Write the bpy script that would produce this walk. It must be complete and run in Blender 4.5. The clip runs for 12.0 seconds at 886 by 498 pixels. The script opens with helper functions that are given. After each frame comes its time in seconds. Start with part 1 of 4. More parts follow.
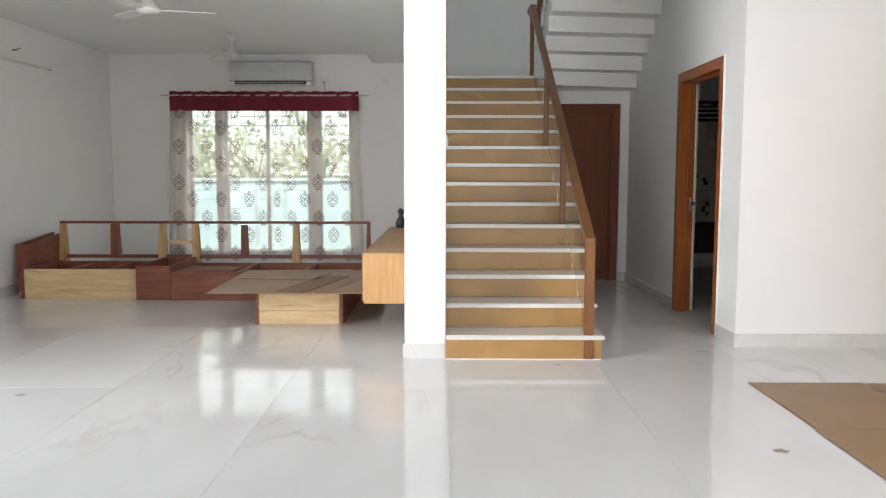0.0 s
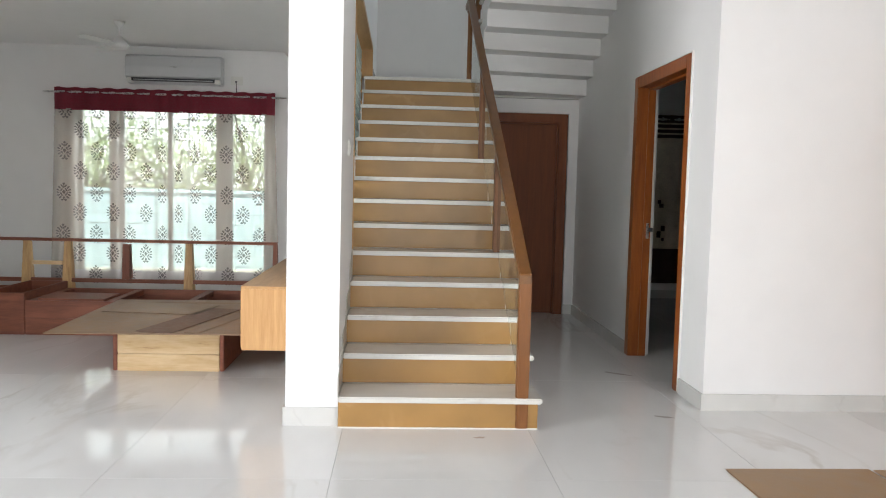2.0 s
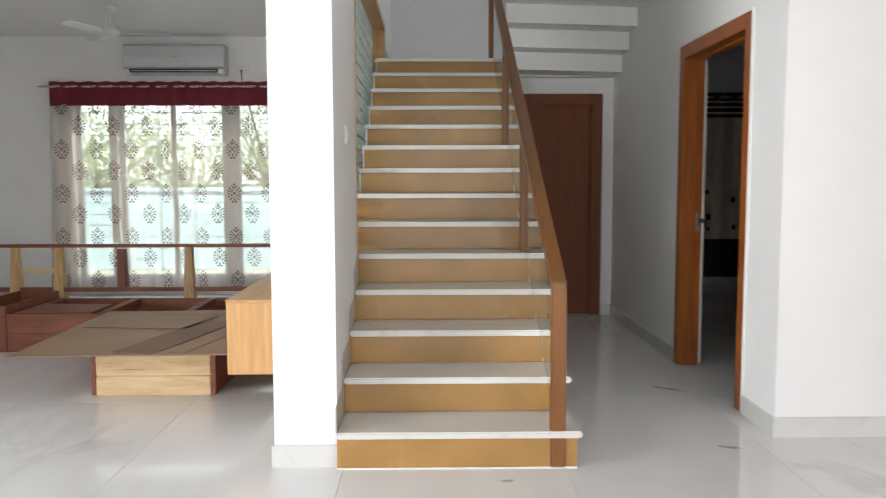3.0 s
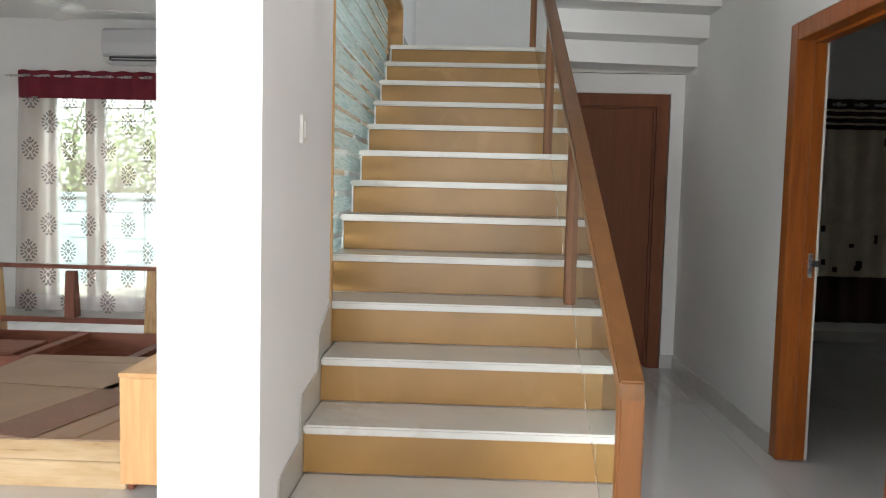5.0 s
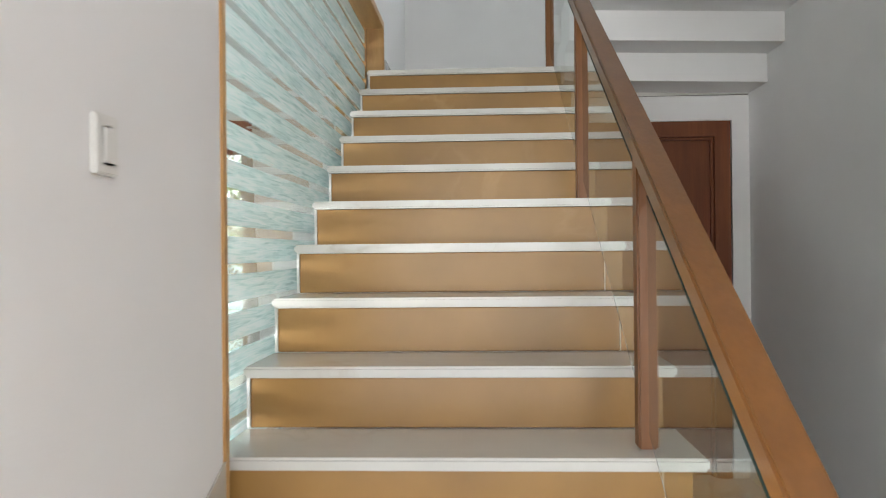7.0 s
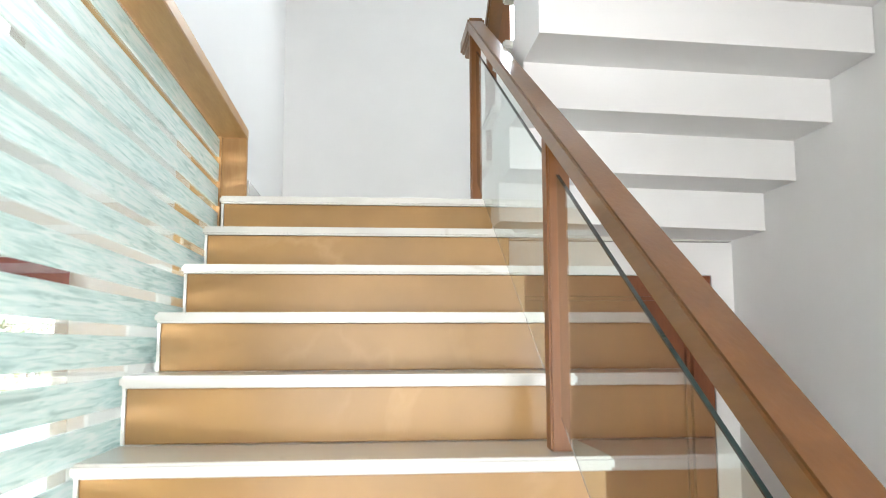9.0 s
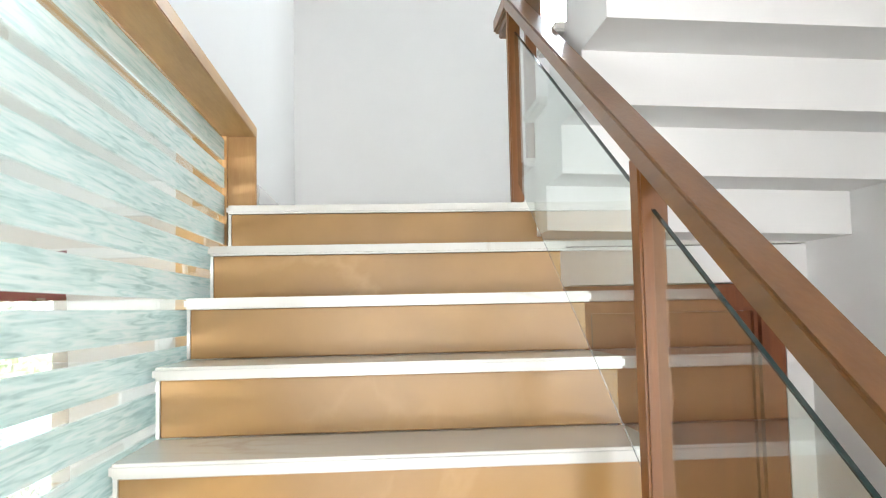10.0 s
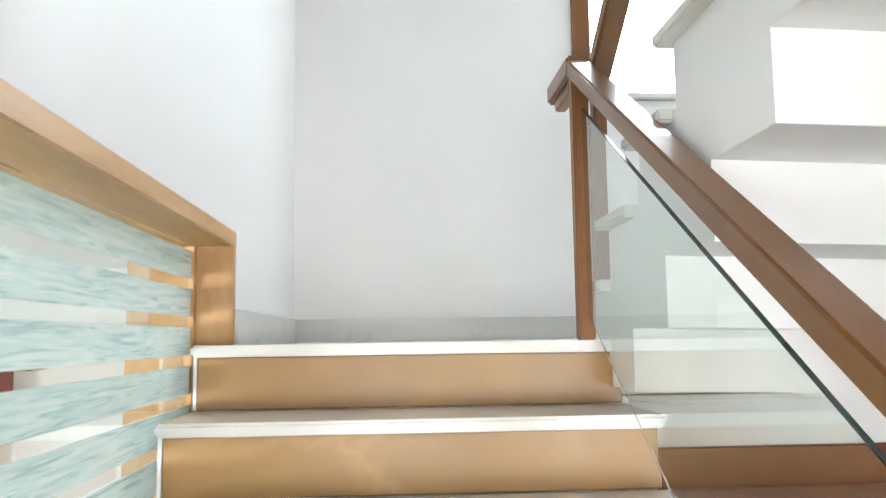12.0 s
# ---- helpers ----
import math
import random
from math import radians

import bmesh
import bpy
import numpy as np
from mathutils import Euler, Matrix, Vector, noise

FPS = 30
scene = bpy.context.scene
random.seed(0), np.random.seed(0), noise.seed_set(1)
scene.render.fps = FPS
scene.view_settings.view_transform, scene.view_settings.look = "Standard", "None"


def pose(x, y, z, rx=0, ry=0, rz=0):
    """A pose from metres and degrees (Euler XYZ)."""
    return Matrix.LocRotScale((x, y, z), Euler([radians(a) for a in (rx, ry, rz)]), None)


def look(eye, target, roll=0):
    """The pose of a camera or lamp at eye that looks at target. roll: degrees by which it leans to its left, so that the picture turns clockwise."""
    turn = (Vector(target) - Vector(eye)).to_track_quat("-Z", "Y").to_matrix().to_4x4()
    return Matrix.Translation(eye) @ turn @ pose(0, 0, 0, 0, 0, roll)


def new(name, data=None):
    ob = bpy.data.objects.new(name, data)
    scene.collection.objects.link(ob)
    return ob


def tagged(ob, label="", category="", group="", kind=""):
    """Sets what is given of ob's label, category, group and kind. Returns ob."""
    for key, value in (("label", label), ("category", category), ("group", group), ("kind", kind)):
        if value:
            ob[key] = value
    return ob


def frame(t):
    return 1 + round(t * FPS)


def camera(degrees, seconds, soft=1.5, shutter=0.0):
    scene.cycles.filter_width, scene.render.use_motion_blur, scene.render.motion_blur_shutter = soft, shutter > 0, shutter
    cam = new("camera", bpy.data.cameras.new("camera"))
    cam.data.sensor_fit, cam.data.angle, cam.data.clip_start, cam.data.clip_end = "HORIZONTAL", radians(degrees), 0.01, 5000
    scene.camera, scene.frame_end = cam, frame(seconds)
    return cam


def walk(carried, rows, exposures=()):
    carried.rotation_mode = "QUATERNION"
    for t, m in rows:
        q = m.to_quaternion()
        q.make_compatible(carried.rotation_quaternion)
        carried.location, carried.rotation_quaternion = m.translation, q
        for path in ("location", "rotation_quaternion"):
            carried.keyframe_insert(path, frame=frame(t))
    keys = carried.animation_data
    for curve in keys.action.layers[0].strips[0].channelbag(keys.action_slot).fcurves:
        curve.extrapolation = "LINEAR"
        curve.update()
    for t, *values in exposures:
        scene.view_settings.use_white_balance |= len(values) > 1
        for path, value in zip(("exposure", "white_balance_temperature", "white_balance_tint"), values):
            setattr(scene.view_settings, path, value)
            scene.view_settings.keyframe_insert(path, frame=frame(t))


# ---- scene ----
cam = camera(57.6, 12.0, 1.0, 0.4)
PATH = [
    (0, (-0.056, 0.18, 1.283), (-0.067, 2.171, 1.092), 0.1),
    (0.5, (0.026, 0.436, 1.274), (0.074, 2.425, 1.077), 1.6),
    (1, (0.084, 0.74, 1.256), (0.233, 2.725, 1.053), 0.4),
    (1.5, (0.163, 1.066, 1.286), (0.282, 3.054, 1.105), 0.1),
    (2, (0.239, 1.403, 1.278), (0.348, 3.394, 1.129), 1.4),
    (2.5, (0.266, 1.753, 1.274), (0.44, 3.736, 1.082), -0.3),
    (3, (0.35, 2.132, 1.282), (0.381, 4.124, 1.11), -0.1),
    (3.2, (0.35, 2.26, 1.284), (0.344, 4.251, 1.095), 0.4),
    (4.8, (0.482, 3.383, 1.295), (0.392, 5.37, 1.09), 0.2),
    (5, (0.483, 3.546, 1.316), (0.417, 5.54, 1.171), 1.4),
    (5.5, (0.495, 3.876, 1.319), (0.434, 5.869, 1.159), 0.5),
    (6, (0.511, 4.257, 1.335), (0.382, 6.25, 1.245), 0.4),
    (6.5, (0.525, 4.562, 1.331), (0.392, 6.557, 1.308), 0.2),
    (8.3, (0.423, 5.926, 1.488), (0.526, 7.922, 1.553), -1.0),
    (8.5, (0.41, 6.005, 1.594), (0.537, 7.999, 1.698), 1.5),
    (9, (0.475, 6.275, 1.773), (0.648, 8.253, 2.01), -0.2),
    (9.5, (0.455, 6.501, 1.889), (0.56, 8.49, 2.069), -0.1),
    (10, (0.407, 6.665, 1.998), (0.556, 8.654, 2.145), -1.2),
    (10.5, (0.434, 6.85, 2.084), (0.607, 8.825, 2.344), 0.3),
    (11, (0.463, 7.003, 2.209), (0.59, 8.977, 2.505), -0.4),
    (11.5, (0.384, 7.228, 2.295), (0.449, 9.217, 2.495), -1.4),
    (12, (0.387, 7.414, 2.395), (0.507, 9.399, 2.611), -0.8),
]
EXPO = [(0.0, 0.84), (3.0, 0.88), (5.0, 1.22), (5.5, 1.26), (6.5, 1.36), (8.3, 1.96), (9.0, 2.40), (10.0, 2.40), (12.0, 2.38)]
walk(cam, [(t, look(eye, target, roll)) for t, eye, target, roll in PATH], EXPO)

# ==== light ====
world = bpy.data.worlds.new("sky")
scene.world = world
world.use_nodes = True
sky = world.node_tree.nodes.new("ShaderNodeTexSky")
sky.sky_type, sky.sun_disc = "NISHITA", False
sky.sun_elevation, sky.sun_rotation = radians(61), radians(197)
world.node_tree.nodes["Background"].inputs["Strength"].default_value = 0.15
world.node_tree.links.new(sky.outputs[0], world.node_tree.nodes["Background"].inputs["Color"])
sun = new("sun", bpy.data.lights.new("sun", "SUN"))
sun.data.energy, sun.data.angle, sun.data.color = 4.8, radians(0.5), (1.0, 0.95, 0.88)
sun.matrix_world = look((-3.5, -11.5, 22), (0, 0, 0))


def daylight_lamp(name, eye, target, width, height, watts, colour=(0.965, 0.97, 0.995)):
    """An area lamp for daylight, at a window's opening or added as fill."""
    lamp = new(name, bpy.data.lights.new(name, "AREA"))
    lamp.data.shape, lamp.data.size, lamp.data.size_y = "RECTANGLE", width, height
    lamp.data.energy, lamp.data.color = watts, colour
    lamp.matrix_world = look(eye, target)
    return lamp


# added lamp hung out of view above the living window, boosts the sky's light
daylight_lamp("garden_sky_daylight", (-2.46, 13.3, 4.7), (-2.46, 10.5, 0.8), 3.4, 1.6, 190)
daylight_lamp("landing_window_daylight", (1.64, 11.16, 4.2), (1.0, 7.5, 2.6), 0.6, 1.3, 8, (0.84, 0.92, 1.0))
daylight_lamp("entrance_daylight", (0.2, -2.9, 1.25), (0.2, 4, 1.3), 3.4, 2.3, 54)
# added fill from an unseen west opening, narrowed to brighten the corridor wall
daylight_lamp("side_window_daylight", (-4.6, 2.6, 1.4), (2.06, 7.4, 1.4), 2.6, 1.7, 44).data.spread = radians(85)
# added fill inside the closed stair shaft, no window stands behind it
daylight_lamp("upper_window_daylight", (0.6, 6.0, 5.6), (0.5, 9.6, 2.6), 1.6, 1.0, 4, (0.95, 0.97, 1.0))
daylight_lamp("east_window_daylight", (3.84, 0.6, 1.4), (0.0, 6.0, 1.5), 2.2, 1.5, 50)

# ==== materials ====
def material(name, colour, rough=0.5, metal=0.0, scale=8.0, vary=0.12, bump=0.0, bump_scale=60.0, stretch=(1, 1, 1),
             random=0.0, coat=0.0, spec=0.5):
    """A surface whose colour varies at two scales, with a fine relief."""
    m = bpy.data.materials.new(name)
    m.use_nodes = True
    nt = m.node_tree
    p = nt.nodes["Principled BSDF"]
    co = nt.nodes.new("ShaderNodeTexCoord")
    mp = nt.nodes.new("ShaderNodeMapping")
    mp.inputs["Scale"].default_value = stretch
    nt.links.new(co.outputs["Object"], mp.inputs[0])
    n1 = nt.nodes.new("ShaderNodeTexNoise")
    n1.inputs["Scale"].default_value, n1.inputs["Detail"].default_value = scale, 6
    n2 = nt.nodes.new("ShaderNodeTexNoise")
    n2.inputs["Scale"].default_value, n2.inputs["Detail"].default_value = scale * 7, 4
    nt.links.new(mp.outputs[0], n1.inputs["Vector"])
    nt.links.new(mp.outputs[0], n2.inputs["Vector"])
    add = nt.nodes.new("ShaderNodeMath")
    add.operation = "ADD"
    nt.links.new(n1.outputs[0], add.inputs[0])
    nt.links.new(n2.outputs[0], add.inputs[1])
    ramp = nt.nodes.new("ShaderNodeMapRange")
    ramp.inputs["From Min"].default_value, ramp.inputs["From Max"].default_value = 0.7, 1.3
    ramp.inputs["To Min"].default_value, ramp.inputs["To Max"].default_value = 1 - vary, 1 + vary
    nt.links.new(add.outputs[0], ramp.inputs[0])
    mul = nt.nodes.new("ShaderNodeVectorMath")
    mul.operation = "SCALE"
    mul.inputs[0].default_value = colour
    last = ramp.outputs[0]
    if random:
        info = nt.nodes.new("ShaderNodeObjectInfo")
        r = nt.nodes.new("ShaderNodeMapRange")
        r.inputs["To Min"].default_value, r.inputs["To Max"].default_value = 1 - random, 1 + random
        nt.links.new(info.outputs["Random"], r.inputs[0])
        mm = nt.nodes.new("ShaderNodeMath")
        mm.operation = "MULTIPLY"
        nt.links.new(last, mm.inputs[0])
        nt.links.new(r.outputs[0], mm.inputs[1])
        last = mm.outputs[0]
    nt.links.new(last, mul.inputs["Scale"])
    nt.links.new(mul.outputs[0], p.inputs["Base Color"])
    rr = nt.nodes.new("ShaderNodeMapRange")
    rr.inputs["From Min"].default_value, rr.inputs["From Max"].default_value = 0.3, 0.7
    rr.inputs["To Min"].default_value, rr.inputs["To Max"].default_value = max(0.02, rough * 0.85), min(1, rough * 1.15)
    nt.links.new(n2.outputs[0], rr.inputs[0])
    nt.links.new(rr.outputs[0], p.inputs["Roughness"])
    p.inputs["Metallic"].default_value = metal
    p.inputs["Coat Weight"].default_value = coat
    p.inputs["Specular IOR Level"].default_value = spec
    if bump:
        n3 = nt.nodes.new("ShaderNodeTexNoise")
        n3.inputs["Scale"].default_value, n3.inputs["Detail"].default_value = bump_scale, 5
        nt.links.new(mp.outputs[0], n3.inputs["Vector"])
        b = nt.nodes.new("ShaderNodeBump")
        b.inputs["Strength"].default_value, b.inputs["Distance"].default_value = bump, 0.01
        nt.links.new(n3.outputs[0], b.inputs["Height"])
        nt.links.new(b.outputs[0], p.inputs["Normal"])
    return m


def wood(name, dark, light, rough=0.4, grain=(1, 1, 12), scale=3.0, coat=0.0, random=0.1, knots=0.0):
    """Timber: fibres that run across the large axis of grain, growth bands and darker streaks."""
    m = bpy.data.materials.new(name)
    m.use_nodes = True
    nt = m.node_tree
    p = nt.nodes["Principled BSDF"]
    co = nt.nodes.new("ShaderNodeTexCoord")
    mp = nt.nodes.new("ShaderNodeMapping")
    mp.inputs["Scale"].default_value = grain
    nt.links.new(co.outputs["Object"], mp.inputs[0])
    n1 = nt.nodes.new("ShaderNodeTexNoise")
    n1.inputs["Scale"].default_value, n1.inputs["Detail"].default_value, n1.inputs["Distortion"].default_value = scale, 8, 0.6
    n2 = nt.nodes.new("ShaderNodeTexNoise")
    n2.inputs["Scale"].default_value, n2.inputs["Detail"].default_value = scale * 6, 4
    nt.links.new(mp.outputs[0], n1.inputs["Vector"])
    nt.links.new(mp.outputs[0], n2.inputs["Vector"])
    mx = nt.nodes.new("ShaderNodeMath")
    mx.operation = "MULTIPLY_ADD"
    mx.inputs[1].default_value, mx.inputs[2].default_value = 0.35, 0.0
    nt.links.new(n2.outputs[0], mx.inputs[0])
    ad = nt.nodes.new("ShaderNodeMath")
    ad.operation = "ADD"
    nt.links.new(n1.outputs[0], ad.inputs[0])
    nt.links.new(mx.outputs[0], ad.inputs[1])
    ramp = nt.nodes.new("ShaderNodeValToRGB")
    ramp.color_ramp.elements[0].position, ramp.color_ramp.elements[1].position = 0.5, 0.85
    ramp.color_ramp.elements[0].color, ramp.color_ramp.elements[1].color = (*dark, 1), (*light, 1)
    if knots:
        e = ramp.color_ramp.elements.new(0.44)
        e.color = (dark[0] * knots, dark[1] * knots * 0.7, dark[2] * knots * 0.6, 1)
    nt.links.new(ad.outputs[0], ramp.inputs[0])
    info = nt.nodes.new("ShaderNodeObjectInfo")
    r = nt.nodes.new("ShaderNodeMapRange")
    r.inputs["To Min"].default_value, r.inputs["To Max"].default_value = 1 - random, 1 + random
    nt.links.new(info.outputs["Random"], r.inputs[0])
    sc = nt.nodes.new("ShaderNodeVectorMath")
    sc.operation = "SCALE"
    nt.links.new(ramp.outputs[0], sc.inputs[0])
    nt.links.new(r.outputs[0], sc.inputs["Scale"])
    nt.links.new(sc.outputs[0], p.inputs["Base Color"])
    p.inputs["Roughness"].default_value = rough
    p.inputs["Coat Weight"].default_value = coat
    b = nt.nodes.new("ShaderNodeBump")
    b.inputs["Strength"].default_value, b.inputs["Distance"].default_value = 0.12, 0.004
    nt.links.new(n2.outputs[0], b.inputs["Height"])
    nt.links.new(b.outputs[0], p.inputs["Normal"])
    return m


def marble(name, base, vein, rough, scale=0.9, amount=0.5, random=0.03, stretch=(1, 1, 1), clouds=(0.93, 1.04), spec=0.5):
    """Polished stone with soft clouds and thin wandering veins; each slab is cut from another place of the block."""
    m = bpy.data.materials.new(name)
    m.use_nodes = True
    nt = m.node_tree
    p = nt.nodes["Principled BSDF"]
    co = nt.nodes.new("ShaderNodeTexCoord")
    info = nt.nodes.new("ShaderNodeObjectInfo")
    shift = nt.nodes.new("ShaderNodeVectorMath")
    shift.operation = "MULTIPLY_ADD"
    comb = nt.nodes.new("ShaderNodeCombineXYZ")
    for i in range(3):
        nt.links.new(info.outputs["Random"], comb.inputs[i])
    shift.inputs[1].default_value = (37, 53, 71)
    pull = nt.nodes.new("ShaderNodeVectorMath")
    pull.operation = "MULTIPLY"
    pull.inputs[1].default_value = stretch
    nt.links.new(co.outputs["Object"], pull.inputs[0])
    nt.links.new(comb.outputs[0], shift.inputs[0])
    nt.links.new(pull.outputs[0], shift.inputs[2])
    n0 = nt.nodes.new("ShaderNodeTexNoise")
    n0.inputs["Scale"].default_value, n0.inputs["Detail"].default_value, n0.inputs["Distortion"].default_value = scale, 7, 1.2
    nt.links.new(shift.outputs[0], n0.inputs["Vector"])
    near = nt.nodes.new("ShaderNodeMath")
    near.operation = "SUBTRACT"
    near.inputs[1].default_value = 0.5
    nt.links.new(n0.outputs[0], near.inputs[0])
    ab = nt.nodes.new("ShaderNodeMath")
    ab.operation = "ABSOLUTE"
    nt.links.new(near.outputs[0], ab.inputs[0])
    line = nt.nodes.new("ShaderNodeMapRange")
    line.inputs["From Min"].default_value, line.inputs["From Max"].default_value = 0.0, 0.022
    line.inputs["To Min"].default_value, line.inputs["To Max"].default_value = amount, 0.0
    nt.links.new(ab.outputs[0], line.inputs[0])
    gate = nt.nodes.new("ShaderNodeTexNoise")
    gate.inputs["Scale"].default_value, gate.inputs["Detail"].default_value = scale * 1.4, 3
    nt.links.new(shift.outputs[0], gate.inputs["Vector"])
    gr = nt.nodes.new("ShaderNodeMapRange")
    gr.inputs["From Min"].default_value, gr.inputs["From Max"].default_value = 0.5, 0.68
    nt.links.new(gate.outputs[0], gr.inputs[0])
    mm = nt.nodes.new("ShaderNodeMath")
    mm.operation = "MULTIPLY"
    nt.links.new(line.outputs[0], mm.inputs[0])
    nt.links.new(gr.outputs[0], mm.inputs[1])
    cloud = nt.nodes.new("ShaderNodeTexNoise")
    cloud.inputs["Scale"].default_value, cloud.inputs["Detail"].default_value = scale * 2.2, 6
    nt.links.new(shift.outputs[0], cloud.inputs["Vector"])
    cr = nt.nodes.new("ShaderNodeMapRange")
    cr.inputs["From Min"].default_value, cr.inputs["From Max"].default_value = 0.3, 0.7
    cr.inputs["To Min"].default_value, cr.inputs["To Max"].default_value = clouds
    nt.links.new(cloud.outputs[0], cr.inputs[0])
    rr = nt.nodes.new("ShaderNodeMapRange")
    rr.inputs["To Min"].default_value, rr.inputs["To Max"].default_value = 1 - random, 1 + random
    nt.links.new(info.outputs["Random"], rr.inputs[0])
    tone = nt.nodes.new("ShaderNodeMath")
    tone.operation = "MULTIPLY"
    nt.links.new(cr.outputs[0], tone.inputs[0])
    nt.links.new(rr.outputs[0], tone.inputs[1])
    sc = nt.nodes.new("ShaderNodeVectorMath")
    sc.operation = "SCALE"
    sc.inputs[0].default_value = base
    nt.links.new(tone.outputs[0], sc.inputs["Scale"])
    mix = nt.nodes.new("ShaderNodeMix")
    mix.data_type = "RGBA"
    mix.inputs["B"].default_value = (*vein, 1)
    nt.links.new(mm.outputs[0], mix.inputs["Factor"])
    nt.links.new(sc.outputs[0], mix.inputs["A"])
    nt.links.new(mix.outputs["Result"], p.inputs["Base Color"])
    p.inputs["Specular IOR Level"].default_value = spec
    p.inputs["Roughness"].default_value = rough
    return m


def glass(name, colour=(1, 1, 1), rough=0.0, ior=1.45):
    m = bpy.data.materials.new(name)
    m.use_nodes = True
    p = m.node_tree.nodes["Principled BSDF"]
    p.inputs["Base Color"].default_value = (*colour, 1)
    p.inputs["Transmission Weight"].default_value = 1.0
    p.inputs["Roughness"].default_value = rough
    p.inputs["IOR"].default_value = ior
    return m


def sheer(name, colour, through_amount):
    """Thin woven cloth: part of the light passes between the threads, the rest is scattered."""
    m = bpy.data.materials.new(name)
    m.use_nodes = True
    nt = m.node_tree
    out = nt.nodes["Material Output"]
    nt.nodes.remove(nt.nodes["Principled BSDF"])
    co = nt.nodes.new("ShaderNodeTexCoord")
    weave = nt.nodes.new("ShaderNodeTexNoise")
    weave.inputs["Scale"].default_value = 180
    nt.links.new(co.outputs["Object"], weave.inputs["Vector"])
    r = nt.nodes.new("ShaderNodeMapRange")
    r.inputs["To Min"].default_value, r.inputs["To Max"].default_value = through_amount - 0.03, through_amount + 0.03
    nt.links.new(weave.outputs[0], r.inputs[0])
    clear = nt.nodes.new("ShaderNodeBsdfTransparent")
    lucent = nt.nodes.new("ShaderNodeBsdfTranslucent")
    lucent.inputs["Color"].default_value = (*colour, 1)
    diff = nt.nodes.new("ShaderNodeBsdfDiffuse")
    diff.inputs["Color"].default_value = (*colour, 1)
    half = nt.nodes.new("ShaderNodeMixShader")
    half.inputs[0].default_value = 0.36
    nt.links.new(lucent.outputs[0], half.inputs[1])
    nt.links.new(diff.outputs[0], half.inputs[2])
    mix = nt.nodes.new("ShaderNodeMixShader")
    nt.links.new(r.outputs[0], mix.inputs[0])
    nt.links.new(half.outputs[0], mix.inputs[1])
    nt.links.new(clear.outputs[0], mix.inputs[2])
    nt.links.new(mix.outputs[0], out.inputs[0])
    return m


PAINT = material("white_wall_paint", (0.80, 0.79, 0.775), 0.55, scale=0.7, vary=0.02, bump=0.05, bump_scale=140)
CEIL = material("ceiling_paint", (0.80, 0.80, 0.79), 0.7, scale=1.5, vary=0.02, bump=0.04, bump_scale=120)
FLOOR = marble("floor_marble", (0.74, 0.735, 0.72), (0.46, 0.41, 0.35), 0.075, scale=0.7, amount=0.38, stretch=(1.5, 0.55, 1.0))
JOINT = material("cream_mortar", (0.76, 0.67, 0.50), 0.7)
GROUT = material("tile_joint", (0.72, 0.71, 0.69), 0.7)
SKIRT = marble("skirting_marble", (0.62, 0.61, 0.58), (0.4, 0.38, 0.35), 0.2, scale=1.6)
STEP_SKIRT = marble("taupe_skirting_marble", (0.47, 0.44, 0.39), (0.36, 0.33, 0.29), 0.3, scale=1.6)
TREAD = marble("tread_marble", (0.67, 0.652, 0.60), (0.5, 0.44, 0.36), 0.16, scale=1.3)
RISER = marble("riser_stone", (0.365, 0.200, 0.062), (0.52, 0.32, 0.13), 0.30, scale=1.0, amount=0.4, random=0.06, clouds=(0.80, 1.15), spec=0.45)
TEAK = wood("polished_teak", (0.165, 0.066, 0.014), (0.205, 0.084, 0.019), 0.36, grain=(6, 1, 6), coat=0.25)
TEAK_UP = wood("polished_teak_upright", (0.18, 0.063, 0.011), (0.225, 0.082, 0.016), 0.46, grain=(9, 9, 1), coat=0.03)
DOORFRAME = wood("door_frame_teak", (0.23, 0.055, 0.006), (0.33, 0.090, 0.011), 0.38, grain=(10, 10, 1), coat=0.1)
DOORLEAF = wood("door_veneer", (0.145, 0.036, 0.007), (0.185, 0.050, 0.010), 0.6, grain=(9, 9, 0.6))
OAK = wood("oak_veneer", (0.50, 0.27, 0.105), (0.60, 0.35, 0.15), 0.4, grain=(14, 14, 1))
OAK_LIE = wood("oak_veneer_lying", (0.50, 0.27, 0.105), (0.60, 0.35, 0.15), 0.4, grain=(10, 1, 10))
TRIM = wood("panel_trim_oak", (0.46, 0.245, 0.085), (0.56, 0.33, 0.125), 0.4, grain=(9, 9, 1))
TRIM_LIE = wood("panel_trim_oak_lying", (0.46, 0.245, 0.085), (0.56, 0.33, 0.125), 0.4, grain=(9, 1, 9))
PINE = wood("raw_pine", (0.62, 0.41, 0.20), (0.76, 0.57, 0.33), 0.6, grain=(1.2, 9, 9), scale=2.2, knots=0.5)
PINE_UP = wood("raw_pine_upright", (0.40, 0.22, 0.085), (0.62, 0.41, 0.19), 0.6, grain=(9, 9, 1.2), scale=2.2, knots=0.5)
RED = wood("raw_red_timber", (0.16, 0.045, 0.022), (0.25, 0.080, 0.040), 0.55, grain=(1, 8, 8), scale=2.5)
RED_UP = wood("raw_red_timber_upright", (0.16, 0.045, 0.022), (0.25, 0.080, 0.040), 0.55, grain=(8, 8, 1), scale=2.5)
STRIP = material("dark_brown_board", (0.20, 0.105, 0.065), 0.6, scale=3, vary=0.15, bump=0.1, bump_scale=40)
BOARD = material("brown_board", (0.30, 0.19, 0.115), 0.55, scale=2.5, vary=0.15, bump=0.1, bump_scale=40, random=0.1)
SHEET = material("floor_board", (0.30, 0.175, 0.075), 0.42, scale=2.0, vary=0.12, bump=0.05, random=0.1)
